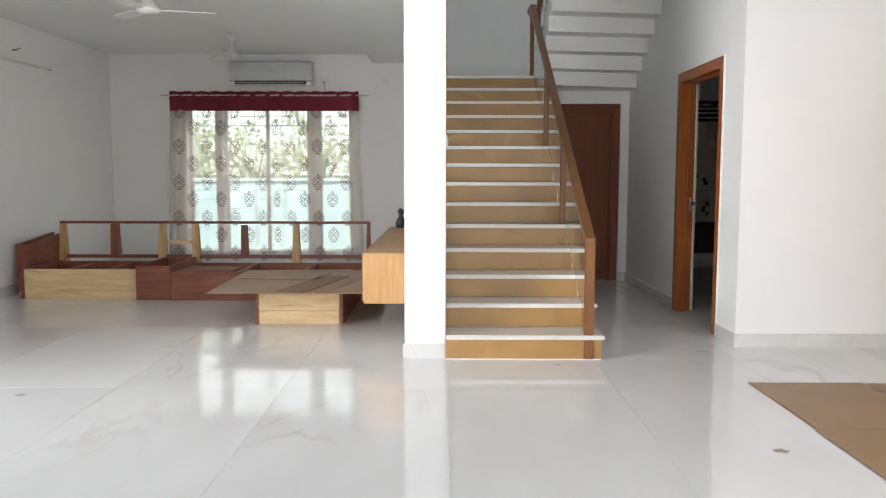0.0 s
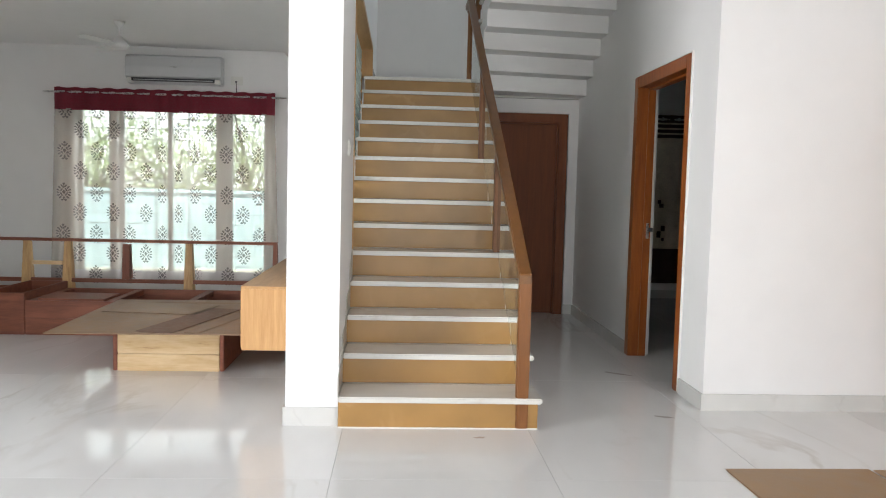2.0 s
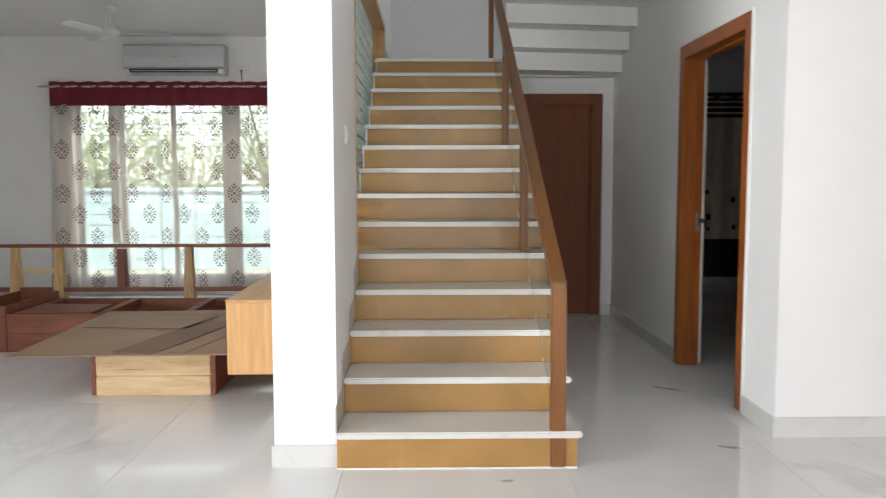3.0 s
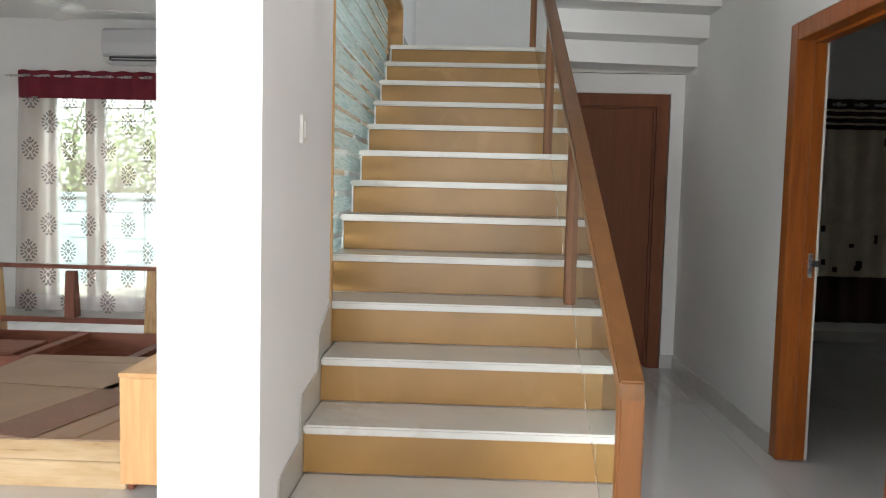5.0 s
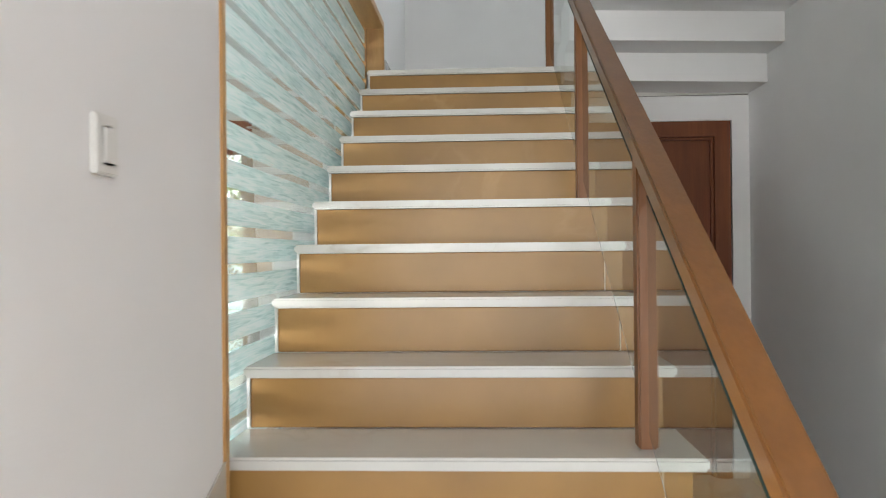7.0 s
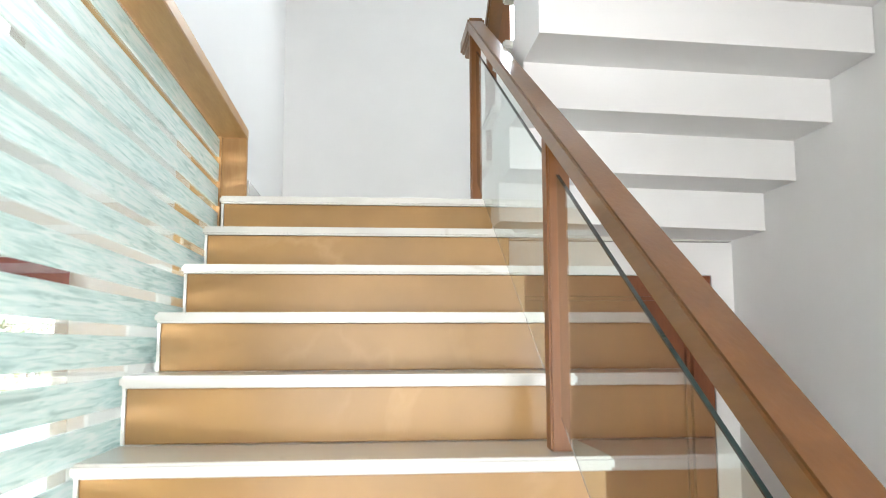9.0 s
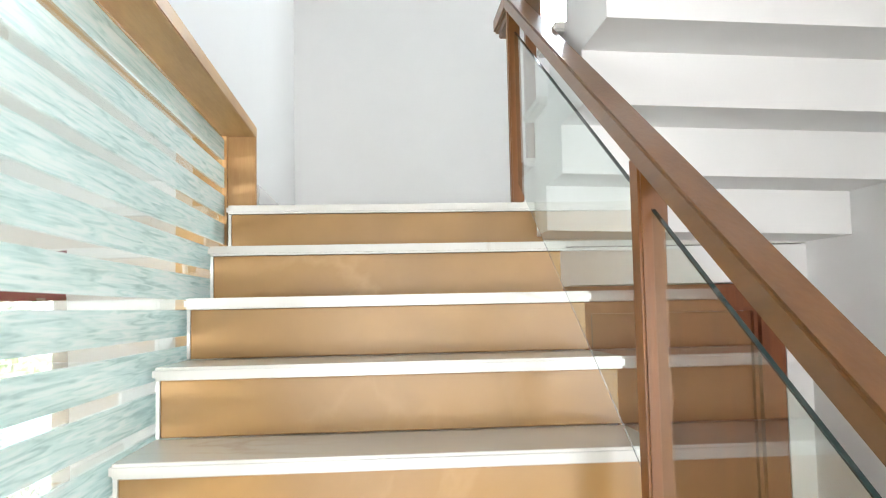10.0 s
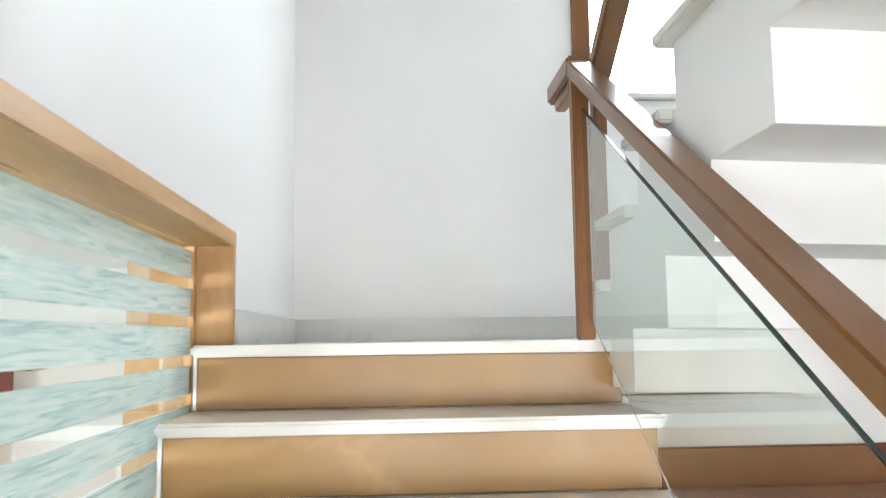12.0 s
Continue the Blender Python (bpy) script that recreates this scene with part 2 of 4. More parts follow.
CASE = wood("bookcase_veneer", (0.50, 0.26, 0.08), (0.60, 0.34, 0.125), 0.4, grain=(9, 9, 1))
CASE_LIE = wood("bookcase_shelf_veneer", (0.50, 0.26, 0.08), (0.60, 0.34, 0.125), 0.4, grain=(9, 1, 9))
CASE_DARK = wood("bookcase_door_veneer", (0.30, 0.12, 0.035), (0.36, 0.155, 0.05), 0.42, grain=(9, 9, 1))
CLEAR = glass("clear_glass", (0.90, 0.975, 0.95))
EDGE = material("glass_edge", (0.02, 0.05, 0.045), 0.15)
PLASTIC = material("white_plastic", (0.75, 0.74, 0.70), 0.35, vary=0.03)
ACSHELL = material("ac_shell", (0.55, 0.555, 0.56), 0.32, vary=0.0, scale=2)
DARK = material("dark_plastic", (0.03, 0.03, 0.035), 0.4)
CHROME = material("brushed_steel", (0.55, 0.55, 0.54), 0.28, metal=1.0, vary=0.05)
MAROON = material("maroon_cloth", (0.16, 0.010, 0.022), 0.8, vary=0.15, bump=0.2, bump_scale=220)
SHEERCLOTH = sheer("sheer_curtain_cloth", (0.57, 0.50, 0.425), 0.56)
HEM = sheer("curtain_hem_cloth", (0.36, 0.32, 0.31), 0.25)
MOTIF = sheer("printed_motif", (0.15, 0.065, 0.06), 0.36)
WHITEFRAME = material("window_frame_paint", (0.72, 0.72, 0.70), 0.4, vary=0.03)
GRILLE = material("window_grille_paint", (0.70, 0.70, 0.68), 0.5, vary=0.05)


# ==== builders ====
ORIGIN = {}


def box(bm, x0, x1, y0, y1, z0, z1):
    """Adds a box between two corners."""
    m = Matrix.Translation(((x0 + x1) / 2, (y0 + y1) / 2, (z0 + z1) / 2)) @ Matrix.Diagonal((abs(x1 - x0), abs(y1 - y0), abs(z1 - z0), 1))
    return bmesh.ops.create_cube(bm, size=1, matrix=m)["verts"]


def rounded(bm, width, segments=2):
    """Softens all edges of what is in bm."""
    bmesh.ops.bevel(bm, geom=[e for e in bm.edges if e.is_manifold and e.calc_face_angle(0) > 0.5], offset=width, segments=segments, affect="EDGES", clamp_overlap=True)
    return bm


def block(x0, x1, y0, y1, z0, z1, edge=0.0, segments=2):
    bm = bmesh.new()
    box(bm, x0, x1, y0, y1, z0, z1)
    return rounded(bm, edge, segments) if edge else bm


def rod(a, b, radius, sides=12, radius2=None):
    bm = bmesh.new()
    add_rod(bm, a, b, radius, sides, radius2)
    return bm


def add_rod(bm, a, b, radius, sides=12, radius2=None):
    a, b = Vector(a), Vector(b)
    turn = (b - a).to_track_quat("Z", "Y").to_matrix().to_4x4()
    bmesh.ops.create_cone(bm, cap_ends=True, segments=sides, radius1=radius, radius2=radius if radius2 is None else radius2,
                          depth=(b - a).length, matrix=Matrix.Translation((a + b) / 2) @ turn)


def prism(bm, outline, axis, lo, hi):
    """Extrudes an outline of 2D points along x or y."""
    def place(u, v, w):
        return (w, u, v) if axis == "x" else (u, w, v) if axis == "y" else (u, v, w)
    a = [bm.verts.new(place(u, v, lo)) for u, v in outline]
    b = [bm.verts.new(place(u, v, hi)) for u, v in outline]
    n = len(outline)
    bm.faces.new(a)
    bm.faces.new(b[::-1])
    for i in range(n):
        bm.faces.new((a[i], b[i], b[(i + 1) % n], a[(i + 1) % n]))
    bmesh.ops.recalc_face_normals(bm, faces=bm.faces)
    return bm


def lathe(profile, sides=24, at=(0, 0, 0)):
    """A turned shape from (radius, height) points."""
    bm = bmesh.new()
    rings = [[bm.verts.new((at[0] + r * math.cos(2 * math.pi * i / sides), at[1] + r * math.sin(2 * math.pi * i / sides), at[2] + z)) for i in range(sides)] for r, z in profile]
    for p, q in zip(rings, rings[1:]):
        for i in range(sides):
            bm.faces.new((p[i], p[(i + 1) % sides], q[(i + 1) % sides], q[i]))
    bm.faces.new(rings[0][::-1])
    bm.faces.new(rings[-1])
    return bm


def thing(name, at, label, category, group="", kind=""):
    """An Empty at the base of a thing."""
    ob = new(name)
    ob.location = at
    ob.empty_display_size = 0.1
    ORIGIN[ob] = Vector(at)
    return tagged(ob, label, category, group, kind)


def part(name, bm, mat, parent=None, label="", smooth=False, at=None):
    """Links a bmesh, drawn in world coordinates, as one mesh object, under a thing or a part."""
    o = Vector(at) if at is not None else (ORIGIN[parent] if parent else Vector((0, 0, 0)))
    bmesh.ops.translate(bm, verts=bm.verts, vec=-o)
    data = bpy.data.meshes.new(name)
    bm.to_mesh(data)
    bm.free()
    data.materials.append(mat)
    if smooth:
        data.shade_smooth()
    ob = new(name, data)
    if parent:
        ob.parent = parent
        ob.location = o - ORIGIN[parent]
    else:
        ob.location = o
    ORIGIN[ob] = o
    return tagged(ob, label)


def setting(name, bm, mat, label, category, smooth=False):
    return tagged(part(name, bm, mat, None, "", smooth), label, category, "", "structure")


def boxes(rows):
    bm = bmesh.new()
    for r in rows:
        box(bm, *r)
    return bm


# ==== structure ====
CEIL_Z, TOP_Z = 2.835, 5.9
RUN, RISE, NOSE = 0.305, 0.17, 5.60
BACK = 11.10
LAND = RISE * 14

setting("floor", boxes([(-5.0, 4.1, -3.2, 6.1, -0.14, -0.012), (-5.0, 6.2, 6.1, 11.4, -0.14, -0.012)]), GROUT, "grey screed and joints under the marble floor", "floor")
# back wall with the living window, the landing window and the bedroom window
setting("wall_north", boxes([
    (-5.0, -3.57, BACK, BACK + 0.24, 0, TOP_Z), (-1.35, 1.28, BACK, BACK + 0.24, 0, TOP_Z), (2.06, 6.2, BACK, BACK + 0.24, 0, TOP_Z),
    (-3.57, -1.35, BACK, BACK + 0.24, 0, 0.14), (-3.57, -1.35, BACK, BACK + 0.24, 2.16, TOP_Z),
    (-3.17, -3.09, BACK, BACK + 0.24, 0.14, 2.16), (-1.92, -1.815, BACK, BACK + 0.24, 0.14, 2.16),
    (1.28, 2.06, BACK, BACK + 0.24, 0, 3.50), (1.28, 2.06, BACK, BACK + 0.24, 4.9, TOP_Z)]), PAINT, "white painted back wall with window openings", "wall")
# the opening in this wall is assumed, out of view, for the side fill lamp
setting("wall_west", boxes([(-5.0, -4.58, -3.2, 1.2, 0, TOP_Z), (-5.0, -4.58, 4.0, BACK, 0, TOP_Z), (-5.0, -4.58, 1.2, 4.0, 0, 0.5), (-5.0, -4.58, 1.2, 4.0, 2.3, TOP_Z)]),
        PAINT, "white painted side wall of the living room", "wall")
setting("wall_south", boxes([(-5.0, -1.6, -3.2, -2.98, 0, TOP_Z), (2.0, 6.2, -3.2, -2.98, 0, TOP_Z), (-1.6, 2.0, -3.2, -2.98, 2.45, TOP_Z)]), PAINT,
        "white painted entrance wall with a wide opening", "wall")
setting("wall_stair", boxes([
    (-0.35, -0.07, 5.66, 6.73, 0, TOP_Z), (-0.35, -0.07, 9.73, BACK, 0, TOP_Z),
    (-0.35, -0.07, 6.73, 9.73, 2.69, TOP_Z), (-0.35, -0.17, 6.73, 9.73, 0, 0.66)]), PAINT, "white painted wall beside the stairs with a pillar end", "wall")
setting("wall_corridor", boxes([
    (2.06, 2.24, 6.03, 6.44, 0, TOP_Z), (2.06, 2.24, 7.66, BACK, 0, TOP_Z), (2.06, 2.24, 6.44, 7.66, 2.17, TOP_Z)]), PAINT,
        "white painted corridor wall with a doorway", "wall")
setting("wall_hall", boxes([(2.24, 6.2, 6.03, 6.25, 0, TOP_Z)]), PAINT, "white painted wall beside the bookcase", "wall")
setting("wall_east", boxes([(3.86, 4.1, -2.98, -0.6, 0, TOP_Z), (3.86, 4.1, 1.8, 6.03, 0, TOP_Z), (3.86, 4.1, -0.6, 1.8, 0, 0.6), (3.86, 4.1, -0.6, 1.8, 2.2, TOP_Z)]), PAINT, "white painted wall with a window opening behind the bookcase", "wall")
setting("wall_bedroom", boxes([(5.96, 6.2, 6.25, BACK, 0, 3.0)]), PAINT, "white painted far wall of the dark bedroom", "wall")
setting("wall_store", boxes([
    (0.97, 1.12, 9.70, 9.88, 0, LAND - 0.16), (1.96, 2.06, 9.70, 9.88, 0, LAND - 0.16), (1.12, 1.96, 9.70, 9.88, 2.075, LAND - 0.16)]), PAINT,
        "white painted wall under the stair landing", "wall")
setting("ceiling_living", boxes([(-5.0, -0.35, -3.2, BACK, CEIL_Z, CEIL_Z + 0.15), (-0.35, 4.1, -3.2, 5.66, CEIL_Z, CEIL_Z + 0.15), (2.064, 6.2, 5.66, 6.03, CEIL_Z, CEIL_Z + 0.15), (2.236, 6.2, 6.03, BACK, CEIL_Z, CEIL_Z + 0.15)]), CEIL,
        "flat white painted ceiling", "ceiling")
setting("ceiling_beam", boxes([(-1.06, -0.35, 5.66, BACK, 2.72, CEIL_Z)]), CEIL, "white boxed-in ceiling beam", "beam")
setting("ceiling_stair", boxes([(-0.35, 2.24, 5.4, BACK + 0.24, TOP_Z, TOP_Z + 0.15)]), CEIL, "white ceiling high above the stairs", "ceiling")
setting("wall_upper", boxes([(-0.35, 2.24, 5.46, 5.66, CEIL_Z, TOP_Z)]), PAINT, "white wall above the hall ceiling", "wall")

SK = 0.10
setting("baseboard", boxes([
    (-0.35, -0.067, 5.648, 5.66, 0, SK), (-0.362, -0.35, 5.648, BACK, 0, SK), (-4.58, -4.568, -2.98, BACK, 0, SK), (-4.568, -3.57, BACK - 0.012, BACK, 0, SK),
    (-3.57, -1.35, BACK - 0.012, BACK, 0, 0.08), (-1.35, -0.362, BACK - 0.012, BACK, 0, SK), (2.048, 2.06, 6.018, 6.43, 0, SK), (2.048, 2.06, 7.66, 9.70, 0, SK),
    (2.0605, 3.40, 6.018, 6.03, 0, SK), (1.955, 2.048, 9.688, 9.70, 0, SK), (2.24, 5.96, BACK - 0.012, BACK, 0, SK),
    (-0.07, 2.06, BACK - 0.012, BACK, LAND, LAND + SK), (-0.07, -0.058, 9.74, BACK - 0.012, LAND, LAND + SK), (2.048, 2.06, 9.6, BACK - 0.012, LAND, LAND + SK)]), SKIRT,
        "pale grey marble skirting along the walls", "baseboard")

# ==== stairs ====
stairs = thing("staircase", (0.45, NOSE, 0), "straight stair flight with honey stone risers and white marble treads", "stairs", "", "structure")


def left_end(k):
    return -0.07 if k <= 4 else -0.152


def right_end(k):
    return 1.022 if k < 3 else 1.036 if k < 7 else 1.012


core = bmesh.new()
pts = [(NOSE + 0.035, 0.0)]
for k in range(1, 15):
    y = NOSE + 0.035 + RUN * (k - 1)
    pts += [(y, RISE * k - 0.035), (y + RUN, RISE * k - 0.035)]
pts[-1] = (9.88, RISE * 14 - 0.035)
pts += [(9.88, 2.2), (9.70, 2.2), (9.70, 2.06), (NOSE + 1.1, 0.0)]
prism(core, pts, "x", -0.05, 0.96)
part("core", core, PAINT, stairs, "white plastered underside")
for k in range(1, 15):
    y = NOSE + RUN * (k - 1)
    right = 0.931 if k < 9 else 0.996
    if left_end(k) < -0.1:
        part("end_joint", block(left_end(k) + 0.011, left_end(k) + 0.0198, y + 0.012, y + 0.034, RISE * (k - 1) + 0.002, RISE * k - 0.032), PLASTIC, stairs, "white mortar at the riser's end")
    if k < 9:
        part("riser_end", block(0.9345, 1.0, y + 0.018, y + 0.034, RISE * (k - 1) + (0.001 if k > 1 else 0), RISE * k - 0.032, 0.001, 1), RISER, stairs)
        part("joint", block(0.9305, 0.9347, y + 0.0172, y + 0.034, RISE * (k - 1) + 0.002, RISE * k - 0.032), JOINT, stairs)
    part("riser", block(left_end(k) + (0.02 if k > 4 else 0.003), right, y + 0.018, y + 0.034, RISE * (k - 1) + (0.001 if k > 1 else 0), RISE * k - 0.032, 0.002, 1), RISER, stairs)
    back = y + RUN + 0.016 if k < 14 else y + 0.30
    part("tread", block(left_end(k) + 0.004, right_end(k), y, back, RISE * k - 0.031, RISE * k, 0.007, 2), TREAD, stairs)
part("side_cheek", boxes([(0.962, 0.992, NOSE + 0.036 + RUN * (k - 1), NOSE + 0.034 + RUN * k, max(0, RISE * (k - 1) - 0.12), RISE * k - 0.032) for k in range(1, 14)]), PAINT, stairs)

part("mortar_line", block(-0.066, 1.0, NOSE + 0.010, NOSE + 0.0175, 0.0, 0.007, 0.001, 1), PLASTIC, stairs, "white mortar line at the foot")
setting("landing", boxes([(-0.07, 2.06, 9.883, BACK, LAND - 0.16, LAND - 0.001), (0.97, 2.06, 9.703, 9.883, LAND - 0.155, LAND - 0.001)]), TREAD, "white marble half-landing of the stairs", "landing")

# upper flight, with a stepped soffit
upper = thing("upper_staircase", (1.5, 9.4, LAND), "upper stair flight with a white stepped underside", "stairs", "", "structure")
URUN, URISE = 0.260, 0.162
SOFFIT_RUN, SOFFIT_RISE = 0.257, 0.153
top_line, low_line = [], []
for k in range(13):
    y = 9.815 - URUN * k
    z = LAND + URISE * (k + 1) - 0.03
    top_line += [(y, z - URISE if k == 0 else z - URISE), (y, z)]
    yl = 9.382 - SOFFIT_RUN * k
    low_line += [(yl + SOFFIT_RUN if k else 9.70, 2.229 + SOFFIT_RISE * k), (yl, 2.229 + SOFFIT_RISE * k)]
end_y = 9.382 - SOFFIT_RUN * 12
body_bm = bmesh.new()
prism(body_bm, [(9.82, LAND - 0.034)] + top_line + [(end_y, LAND + URISE * 13 - 0.03)] + low_line[::-1], "x", 0.973, 2.058)
for v in body_bm.verts:
    if v.co.x < 1:
        v.co.z += 0.026
        v.co.y -= 0.02
part("body", body_bm, PAINT, upper)
for k in range(13):
    y = 9.815 - URUN * k
    part("tread", block(0.938, 2.05, y - URUN, y + 0.015, LAND + URISE * (k + 1) - 0.03, LAND + URISE * (k + 1), 0.006, 2), TREAD, upper)

# stepped skirting beside the first steps
sk = bmesh.new()
for k in range(1, 4):
    y = NOSE + RUN * (k - 1)
    prism(sk, [(y, RISE * k + 0.001), (y + RUN, RISE * k + 0.001), (y + RUN, RISE * (k + 1) + 0.10), (y + RUN - 0.03, RISE * (k + 1) + 0.10), (y + RUN - 0.05, RISE * k + 0.13), (y, RISE * k + 0.11)], "x", -0.0695, -0.0645)
prism(sk, [(NOSE + RUN * 3, RISE * 4 + 0.001), (6.728, RISE * 4 + 0.001), (6.728, RISE * 4 + 0.19), (NOSE + RUN * 3, RISE * 4 + 0.11)], "x", -0.0695, -0.0645)
part("side_skirting", sk, STEP_SKIRT, stairs, "taupe marble skirting along the steps")

# ==== balustrade of the lower flight ====
rail = thing("stair_railing", (0.908, 5.63, 0), "polished brown wooden stair railing with clear glass panels", "railing")
RX = 0.911


def rail_z(y):
    return 0.838 + (y - 5.61) * 0.584


def sloped(y0, y1, dz_low, dz_top, x0, x1, edge=0.006):
    bm = bmesh.new()
    prism(bm, [(y0, rail_z(y0) + dz_low), (y1, rail_z(y1) + dz_low), (y1, rail_z(y1) + dz_top), (y0, rail_z(y0) + dz_top)], "x", x0, x1)
    return rounded(bm, edge, 2)


part("handrail", sloped(5.606, 9.625, -0.054, 0.0, RX - 0.033, RX + 0.033, 0.005), TEAK, rail)
part("rail_end", block(RX - 0.034, RX + 0.038, 9.60, 9.90, rail_z(9.625) - 0.060, rail_z(9.625) + 0.002, 0.008), TEAK, rail)
part("rail_bracket", block(RX - 0.018, RX + 0.018, 9.66, 9.86, rail_z(9.625) - 0.092, rail_z(9.625) - 0.059, 0.004), TEAK, rail)
part("newel", block(RX - 0.031, RX + 0.036, 5.609, 5.657, 0.0, rail_z(5.625) - 0.04, 0.006), TEAK_UP, rail, "square newel post at the foot of the stairs")
for k in (5, 9):
    y = NOSE + RUN * (k - 1) + 0.085
    part("post", block(RX - 0.027, RX + 0.029, y, y + 0.055, RISE * k, rail_z(y + 0.03) - 0.045, 0.005), TEAK_UP, rail)
part("post", block(RX - 0.027, RX + 0.019, 9.575, 9.62, LAND, rail_z(9.60) - 0.045, 0.005), TEAK_UP, rail)


def glass_panel(y0, y1):
    bm = bmesh.new()
    low, high = -0.70, -0.136
    prism(bm, [(y0, max(rail_z(y0) + low, 0.03)), (y1, rail_z(y1) + low), (y1, rail_z(y1) + high), (y0, rail_z(y0) + high)], "x", RX - 0.004, RX + 0.004)
    pane = part("glass_pane", bm, CLEAR, rail)
    pane.visible_shadow = False
    e = bmesh.new()
    prism(e, [(y0, rail_z(y0) + high + 0.0005), (y1, rail_z(y1) + high + 0.0005), (y1, rail_z(y1) + high + 0.004), (y0, rail_z(y0) + high + 0.003)], "x", RX - 0.0038, RX + 0.0038)
    part("glass_edge", e, EDGE, pane, "dark green polished glass edge")


glass_panel(5.645, NOSE + RUN * 4 + 0.105)
glass_panel(NOSE + RUN * 4 + 0.115, NOSE + RUN * 8 + 0.105)
glass_panel(NOSE + RUN * 8 + 0.115, 9.585)

# balustrade of the upper flight
urail = thing("upper_stair_railing", (1.0, 9.72, LAND), "brown wooden railing of the upper stair flight", "railing")
USL = URISE / URUN


def uz(y):
    return 3.17 + (9.76 - y) * USL


bm = bmesh.new()
prism(bm, [(9.78, uz(9.78) - 0.06), (6.4, uz(6.4) - 0.06), (6.4, uz(6.4)), (9.78, uz(9.78))], "x", 0.965, 1.03)
part("handrail", rounded(bm, 0.008), TEAK, urail)
for y in (9.71, 8.3, 7.0):
    part("post", block(0.978, 1.018, y, y + 0.045, LAND + URISE * max(0, math.floor((9.815 - y) / URUN) + 1) if y < 9.58 else LAND, uz(y) - 0.04, 0.005), TEAK_UP, urail)
for y0, y1 in ((8.315, 7.03),):
    bm = bmesh.new()
    prism(bm, [(y0, uz(y0) - 0.05), (y1, uz(y1) - 0.05), (y1, uz(y1) - 0.62), (y0, uz(y0) - 0.62)], "x", 0.994, 1.002)
    part("glass_pane", bm, CLEAR, urail).visible_shadow = False

# ==== glazed screen beside the stairs ====
screen = thing("glass_screen", (-0.2, 8.2, 0.66), "oak-framed screen of frosted sea-green glass with clear stripes", "screen")
part("jamb", block(-0.362, -0.064, 6.718, 6.748, 0.68, 2.70, 0.003), TRIM, screen)
part("jamb", block(-0.362, -0.064, 9.70, 9.73, LAND, 2.66, 0.003), TRIM, screen)
part("head", block(-0.362, -0.064, 6.748, 9.735, 2.655, 2.70, 0.003), TRIM_LIE, screen)
part("jamb_low", block(-0.362, -0.172, 9.70, 9.728, 0.664, LAND - 0.002, 0.002), TRIM, screen)
part("inner_bead", block(-0.20, -0.166, 9.672, 9.699, 0.70, 2.654, 0.002), TRIM, screen)


def streaked_glass(name):
    """Frosted strips of sea-green glass with long torn streaks, which let light through."""
    m = bpy.data.materials.new(name)
    m.use_nodes = True
    nt = m.node_tree
    p = nt.nodes["Principled BSDF"]
    out = nt.nodes["Material Output"]
    co = nt.nodes.new("ShaderNodeTexCoord")
    mp = nt.nodes.new("ShaderNodeMapping")
    mp.inputs["Scale"].default_value = (1, 3.2, 55)
    nt.links.new(co.outputs["Object"], mp.inputs[0])
    n = nt.nodes.new("ShaderNodeTexNoise")
    n.inputs["Scale"].default_value, n.inputs["Detail"].default_value, n.inputs["Distortion"].default_value = 1.6, 9, 1.1
    nt.links.new(mp.outputs[0], n.inputs["Vector"])
    big = nt.nodes.new("ShaderNodeTexNoise")
    big.inputs["Scale"].default_value = 1.2
    nt.links.new(co.outputs["Object"], big.inputs["Vector"])
    ad = nt.nodes.new("ShaderNodeMath")
    ad.operation = "MULTIPLY_ADD"
    ad.inputs[1].default_value = 0.25
    nt.links.new(big.outputs[0], ad.inputs[0])
    nt.links.new(n.outputs[0], ad.inputs[2])
    ramp = nt.nodes.new("ShaderNodeValToRGB")
    els = ramp.color_ramp.elements
    els[0].position, els[0].color = 0.38, (0.50, 0.64, 0.625, 1)
    els[1].position, els[1].color = 0.72, (0.90, 0.95, 0.935, 1)
    e = els.new(0.58)
    e.color = (0.76, 0.88, 0.86, 1)
    nt.links.new(ad.outputs[0], ramp.inputs[0])
    nt.links.new(ramp.outputs[0], p.inputs["Base Color"])
    p.inputs["Roughness"].default_value = 0.18
    lucent = nt.nodes.new("ShaderNodeBsdfTranslucent")
    nt.links.new(ramp.outputs[0], lucent.inputs["Color"])
    mix = nt.nodes.new("ShaderNodeMixShader")
    mix.inputs[0].default_value = 0.42
    nt.links.new(p.outputs[0], mix.inputs[1])
    nt.links.new(lucent.outputs[0], mix.inputs[2])
    nt.links.new(mix.outputs[0], out.inputs[0])
    bp = nt.nodes.new("ShaderNodeBump")
    bp.inputs["Strength"].default_value, bp.inputs["Distance"].default_value = 0.25, 0.004
    nt.links.new(n.outputs[0], bp.inputs["Height"])
    nt.links.new(bp.outputs[0], p.inputs["Normal"])
    return m


STREAK = streaked_glass("streaked_sea_green_glass")
PITCH, BAND = 0.105, 0.030
sheet_ob = part("clear_sheet", block(-0.186, -0.180, 6.75, 9.698, 0.69, 2.654), CLEAR, screen)
sheet_ob.visible_shadow = False
part("frosted_strip", block(-0.1795, -0.174, 6.75, 9.698, 0.691, 0.749), STREAK, screen)
z = 0.779
while z < 2.64:
    part("frosted_strip", block(-0.1795, -0.174, 6.75, 9.698, z, min(z + PITCH - BAND, 2.653)), STREAK, screen)
    z += PITCH

